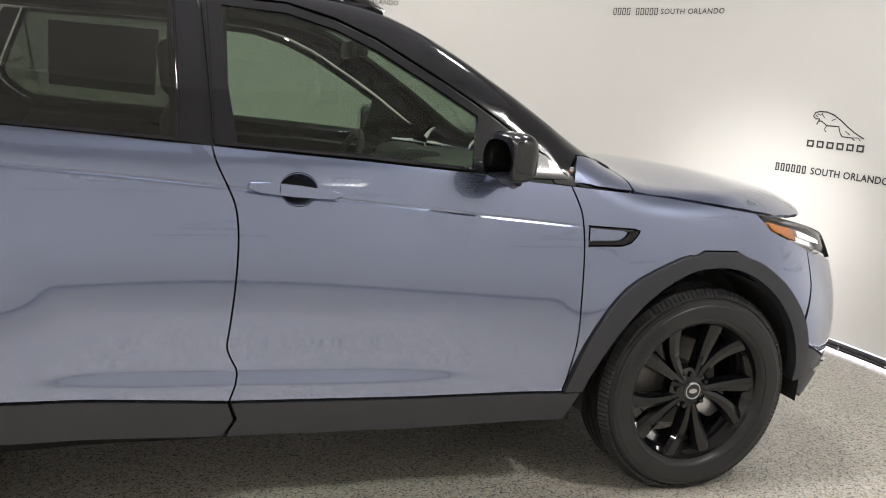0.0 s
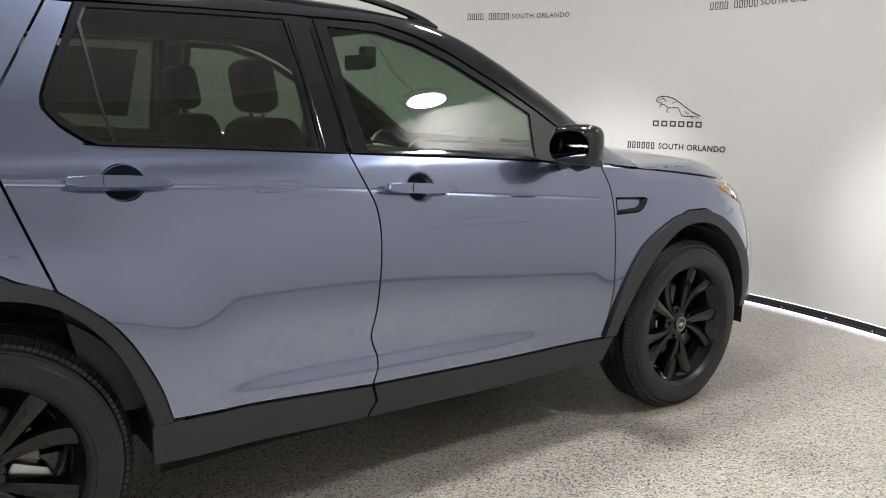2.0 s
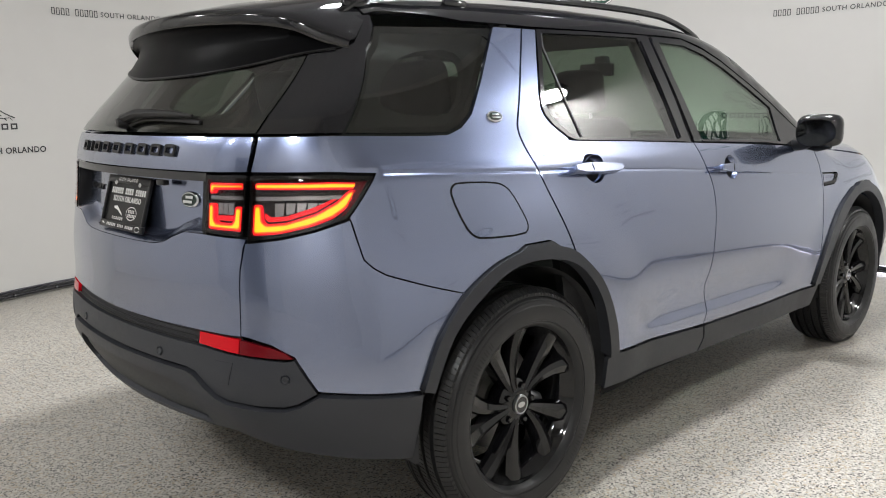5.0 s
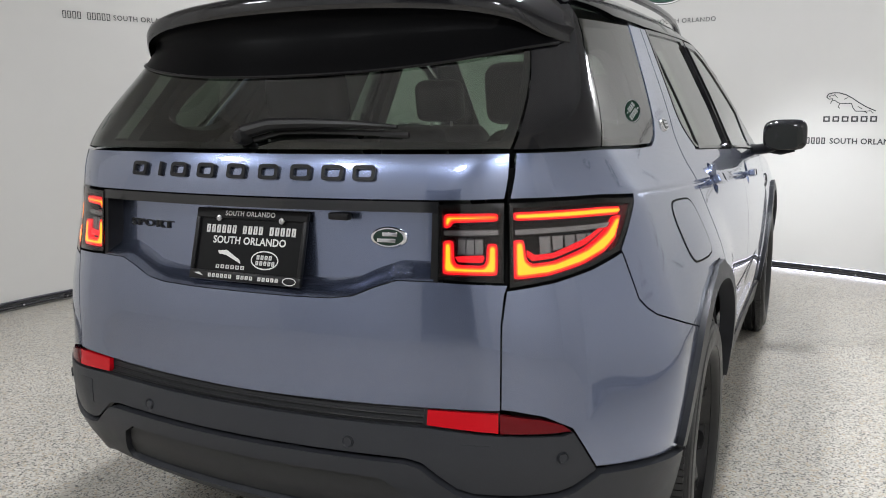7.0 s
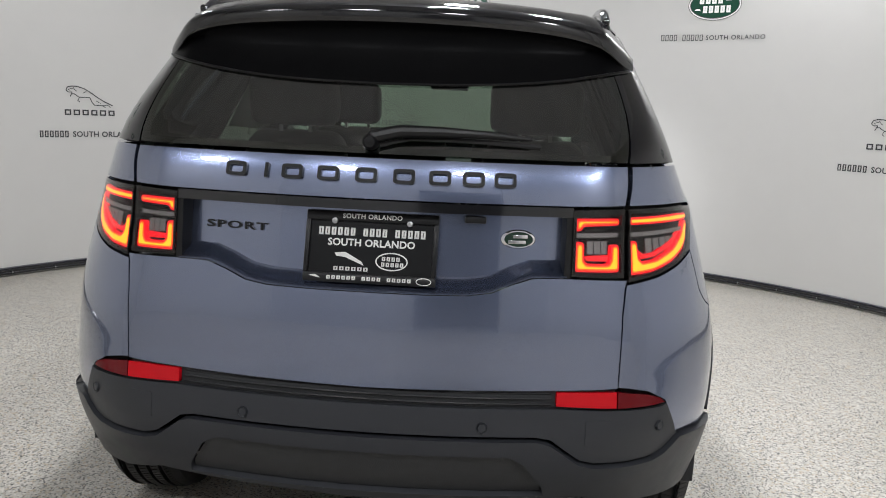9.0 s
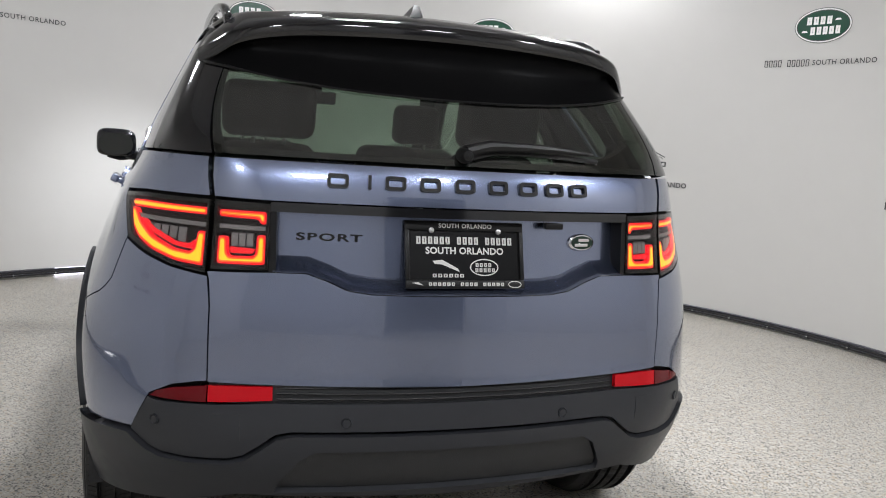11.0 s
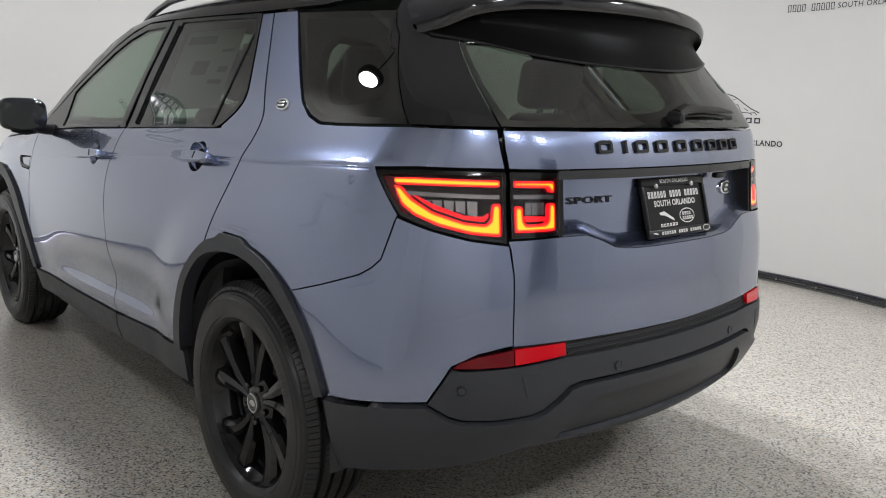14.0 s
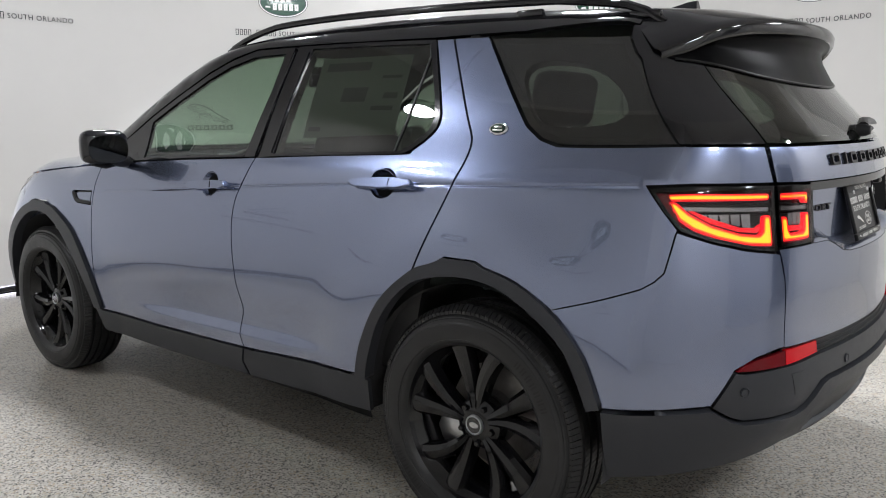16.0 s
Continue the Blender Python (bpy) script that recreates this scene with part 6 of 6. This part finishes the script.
    bmesh.ops.scale(ov, vec=(1, 1, 0.55), verts=ov.verts)
    part("cap_oval", ov, M_METAL, w)
    for i in range(5):
        a = radians(spin + 36 + i * 72)
        nut = lathe_bm([(r, h * sd) for r, h in [(0.001, 0.004), (0.0075, 0.004), (0.0095, 0.001), (0.0100, -0.02)]], 6)
        bmesh.ops.translate(nut, vec=(0.0600 * math.cos(a), -0.003 * sd, 0.0600 * math.sin(a)), verts=nut.verts)
        part("wheel_nut", nut, M_RIM, w, sharp=20)
    disc = part("brake_disc", lathe_bm([(r, h * sd) for r, h in [(0.06, -0.085), (0.075, -0.085), (0.085, -0.105), (0.162, -0.105), (0.165, -0.108), (0.165, -0.128), (0.08, -0.13)]], 56), M_IRON, w, "bare grey brake disc")
    cal = prism_bm([(-0.06, -0.055), (0.05, -0.06), (0.075, -0.02), (0.075, 0.03), (0.04, 0.06), (-0.05, 0.055)], 0.07, 0.012)
    bmesh.ops.transform(cal, matrix=Matrix.Translation((0.115, -0.095 * sd, -0.06)) @ pose(0, 0, 0, 0, 25, 0), verts=cal.verts)
    part("brake_caliper", cal, M_METAL, w, "grey brake caliper")
    w.scale = (WHEEL_SIZE, WHEEL_SIZE, WHEEL_SIZE)
    # the tyre stands flat where it meets the floor
    foot = -(HUB_Z + 0.003) / WHEEL_SIZE
    for ob in (tyre, *tyre.children):
        for v in ob.data.vertices:
            if v.co.z < foot:
                v.co.z = foot
                v.co.y += 0.003 * sd
    return w


for sd in (1, -1):
    for cx, spin in ((0.0, 12 if sd > 0 else 41), (WHEELBASE, 40 if sd > 0 else -6)):
        w = build_wheel(sd, spin)
        w.location = (cx, 0.880 * sd, HUB_Z + 0.004)
    # wheel wells
    for cx in (0.0, WHEELBASE):
        lo = [(0.448, -0.01 * sd), (0.452, -0.30 * sd), (0.30, -0.34 * sd), (0.001, -0.34 * sd)]
        bm = lathe_bm([(r, h) for r, h in lo], 56)
        kill = [v for v in bm.verts if v.co.z < -0.06]
        bmesh.ops.delete(bm, geom=kill, context="VERTS")
        bmesh.ops.translate(bm, vec=(cx, 0.905 * sd, HUB_Z), verts=bm.verts)
        part("wheel_liner", bm, M_LINER, car, "black felt wheel-arch liner")
        spring = lathe_bm([(0.055 + 0.008 * (i % 2), -0.02 * i) for i in range(10)], 20, "Z")
        bmesh.ops.translate(spring, vec=(cx - 0.12, 0.66 * sd, HUB_Z + 0.42), verts=spring.verts)
        part("suspension_strut", spring, M_IRON, car)
        link = tube_bm([(cx - 0.085, 0.735 * sd, 0.782), (cx - 0.03, 0.735 * sd, 0.786), (cx + 0.07, 0.735 * sd, 0.775)], 0.014, 10, [1.3, 1.0, 1.2])
        link = part("brake_line_bracket", link, M_METAL, car, "grey metal bracket in the wheel arch")
        bolt = lathe_bm([(0.001, 0.012 * sd), (0.007, 0.012 * sd), (0.009, 0.009 * sd), (0.016, 0.008 * sd), (0.018, 0.0)], 14)
        bmesh.ops.translate(bolt, vec=(cx - 0.085, 0.748 * sd, 0.782), verts=bolt.verts)
        part("bracket_bolt", bolt, M_METAL, link)

# underbody and exhaust
part("underbody", box_bm((3.9, 1.36, 0.10), (1.40, 0, 0.36), 0.03), M_UNDER, car, "black underbody")
part("axle_beam", tube_bm([(0.02, -0.72, 0.34), (0.02, 0, 0.30), (0.02, 0.72, 0.34)], 0.05, 10), M_UNDER, car)
for sd in (1, -1):
    part("exhaust_tip", tube_bm([(-0.42, 0.44 * sd, 0.40), (-0.62, 0.46 * sd, 0.395), (-0.69, 0.47 * sd, 0.385)], 0.026, 16), M_IRON, car, "grey exhaust pipe tip")

# ---- cabin ----
sheet("headlining", [(-0.45, -0.50), (-0.45, 0.50), (0.0, 0.56), (1.0, 0.56), (1.5, 0.50), (1.55, 0.0), (1.5, -0.50), (1.0, -0.56), (0.0, -0.56)], M_GREYCLOTH, car, "dark grey headlining", place=by_top, gap=0, flange=0, out=-0.045, cell=0.12)
part("cabin_floor", box_bm((2.4, 1.4, 0.04), (1.1, 0, 0.36), 0.01), M_UNDER, car)
part("load_floor", box_bm((0.75, 1.20, 0.04), (-0.38, 0, 0.74), 0.01), M_DASH, car)
part("dashboard", prism_bm([(1.80, 0.80), (1.78, 0.92), (1.86, 1.02), (2.02, 1.065), (2.28, 1.075), (2.45, 1.05), (2.45, 0.60), (2.0, 0.60)], 1.46, 0.03), M_DASH, car, "black dashboard")
part("binnacle", prism_bm([(1.84, 1.00), (1.86, 1.075), (1.93, 1.10), (2.06, 1.09), (2.10, 1.04)], 0.36, 0.02), M_DASH, car).location = (0, 0.37, 0)
bm = lathe_bm([(0.170, 0.0), (0.178, 0.014), (0.190, 0.017), (0.200, 0.010), (0.203, 0.0), (0.200, -0.010), (0.190, -0.017), (0.178, -0.014)], 40, "Z", closed=True)
bmesh.ops.transform(bm, matrix=Matrix.Translation((1.66, 0.37, 0.965)) @ pose(0, 0, 0, 0, -66, 0), verts=bm.verts)
sw = part("steering_wheel", bm, M_LEATHER, car, "black leather steering wheel")
bm = box_bm((0.10, 0.16, 0.03), bevel=0.012)
bmesh.ops.transform(bm, matrix=Matrix.Translation((1.665, 0.37, 0.96)) @ pose(0, 0, 0, 0, -66, 0), verts=bm.verts)
part("wheel_boss", bm, M_DASH, sw)
part("spoke_bar", tube_bm([(1.66, 0.19, 0.965), (1.66, 0.55, 0.965)], 0.012, 8), M_METAL, sw)
bm = box_bm((0.03, 0.20, 0.065), (1.60, 0.0, 1.475), 0.012)
part("rear_view_mirror", bm, M_DASH, car, "black inside mirror")
part("mirror_stalk", box_bm((0.06, 0.06, 0.09), (1.645, 0, 1.50), 0.012), M_DASH, car)


def seat(x, y, back_top, wide, head):
    st = part("seat_cushion", box_bm((0.50, wide, 0.16), (x + 0.06, y, 0.62), 0.05, segs=3), M_LEATHER, car, "black leather seat")
    lean = pose(0, 0, 0, 0, -17, 0)
    bk = box_bm((0.14, wide, 0.60), (0, 0, 0.30), 0.055, segs=3)
    for v in bk.verts:
        v.co.y *= 1.0 - 0.22 * max(0.0, (v.co.z - 0.28) / 0.32) ** 2
    bmesh.ops.transform(bk, matrix=Matrix.Translation((x - 0.18, y, back_top - 0.60)) @ lean, verts=bk.verts)
    part("seat_back", bk, M_LEATHER, st)
    hd = box_bm((0.10, head, 0.18), (0, 0, 0), 0.04, segs=3)
    bmesh.ops.transform(hd, matrix=Matrix.Translation((x - 0.365, y, back_top + 0.085)) @ pose(0, 0, 0, 0, -10, 0), verts=hd.verts)
    part("headrest", hd, M_LEATHER, st)
    for dy in (-0.05, 0.05):
        part("headrest_post", tube_bm([(x - 0.35, y + dy, back_top - 0.04), (x - 0.36, y + dy, back_top + 0.04)], 0.007, 8), M_METAL, st)


for y in (-0.37, 0.37):
    seat(1.33, y, 1.27, 0.50, 0.22)
for y, high, head in ((-0.40, 1.275, 0.30), (0.0, 1.09, 0.22), (0.40, 1.275, 0.30)):
    seat(0.36, y, high, 0.40, head)
part("centre_console", box_bm((0.9, 0.22, 0.30), (1.45, 0, 0.62), 0.03), M_DASH, car)
for sd in (1, -1):
    for x0, z0, x1, z1 in ((1.07, 1.15, 1.02, 1.55), (0.10, 1.18, 0.20, 1.55)):
        a = skin(np.array([x0]), np.array([z0]))[0]
        b = skin(np.array([x1]), np.array([z1]))[0]
        part("pillar_lining", tube_bm([(a[0], (a[1] - 0.05) * sd, a[2]), ((a[0] + b[0]) / 2, ((a[1] + b[1]) / 2 - 0.05) * sd, (a[2] + b[2]) / 2), (b[0], (b[1] - 0.05) * sd, b[2])], 0.04, 8), M_DASH, car)

# sheet of paper stuck inside the left rear door's window
pp = sheet("window_sticker", [(0.42, 1.25), (0.86, 1.23), (0.88, 1.52), (0.44, 1.52)], M_PAPER, car, "printed paper sheet behind the rear door glass", out=-0.014, gap=0, flange=0, cell=0.08)
for z0, z1, x0, x1 in ((1.47, 1.50, 0.62, 0.84), (1.36, 1.41, 0.60, 0.72), (1.33, 1.345, 0.46, 0.56), (1.255, 1.27, 0.78, 0.84), (1.37, 1.39, 0.455, 0.52), (1.44, 1.45, 0.46, 0.55)):
    sheet("print_bar", [(x0, z0), (x1, z0), (x1, z1), (x0, z1)], M_GREYPRINT, pp, out=-0.012, gap=0, flange=0, cell=0.06)
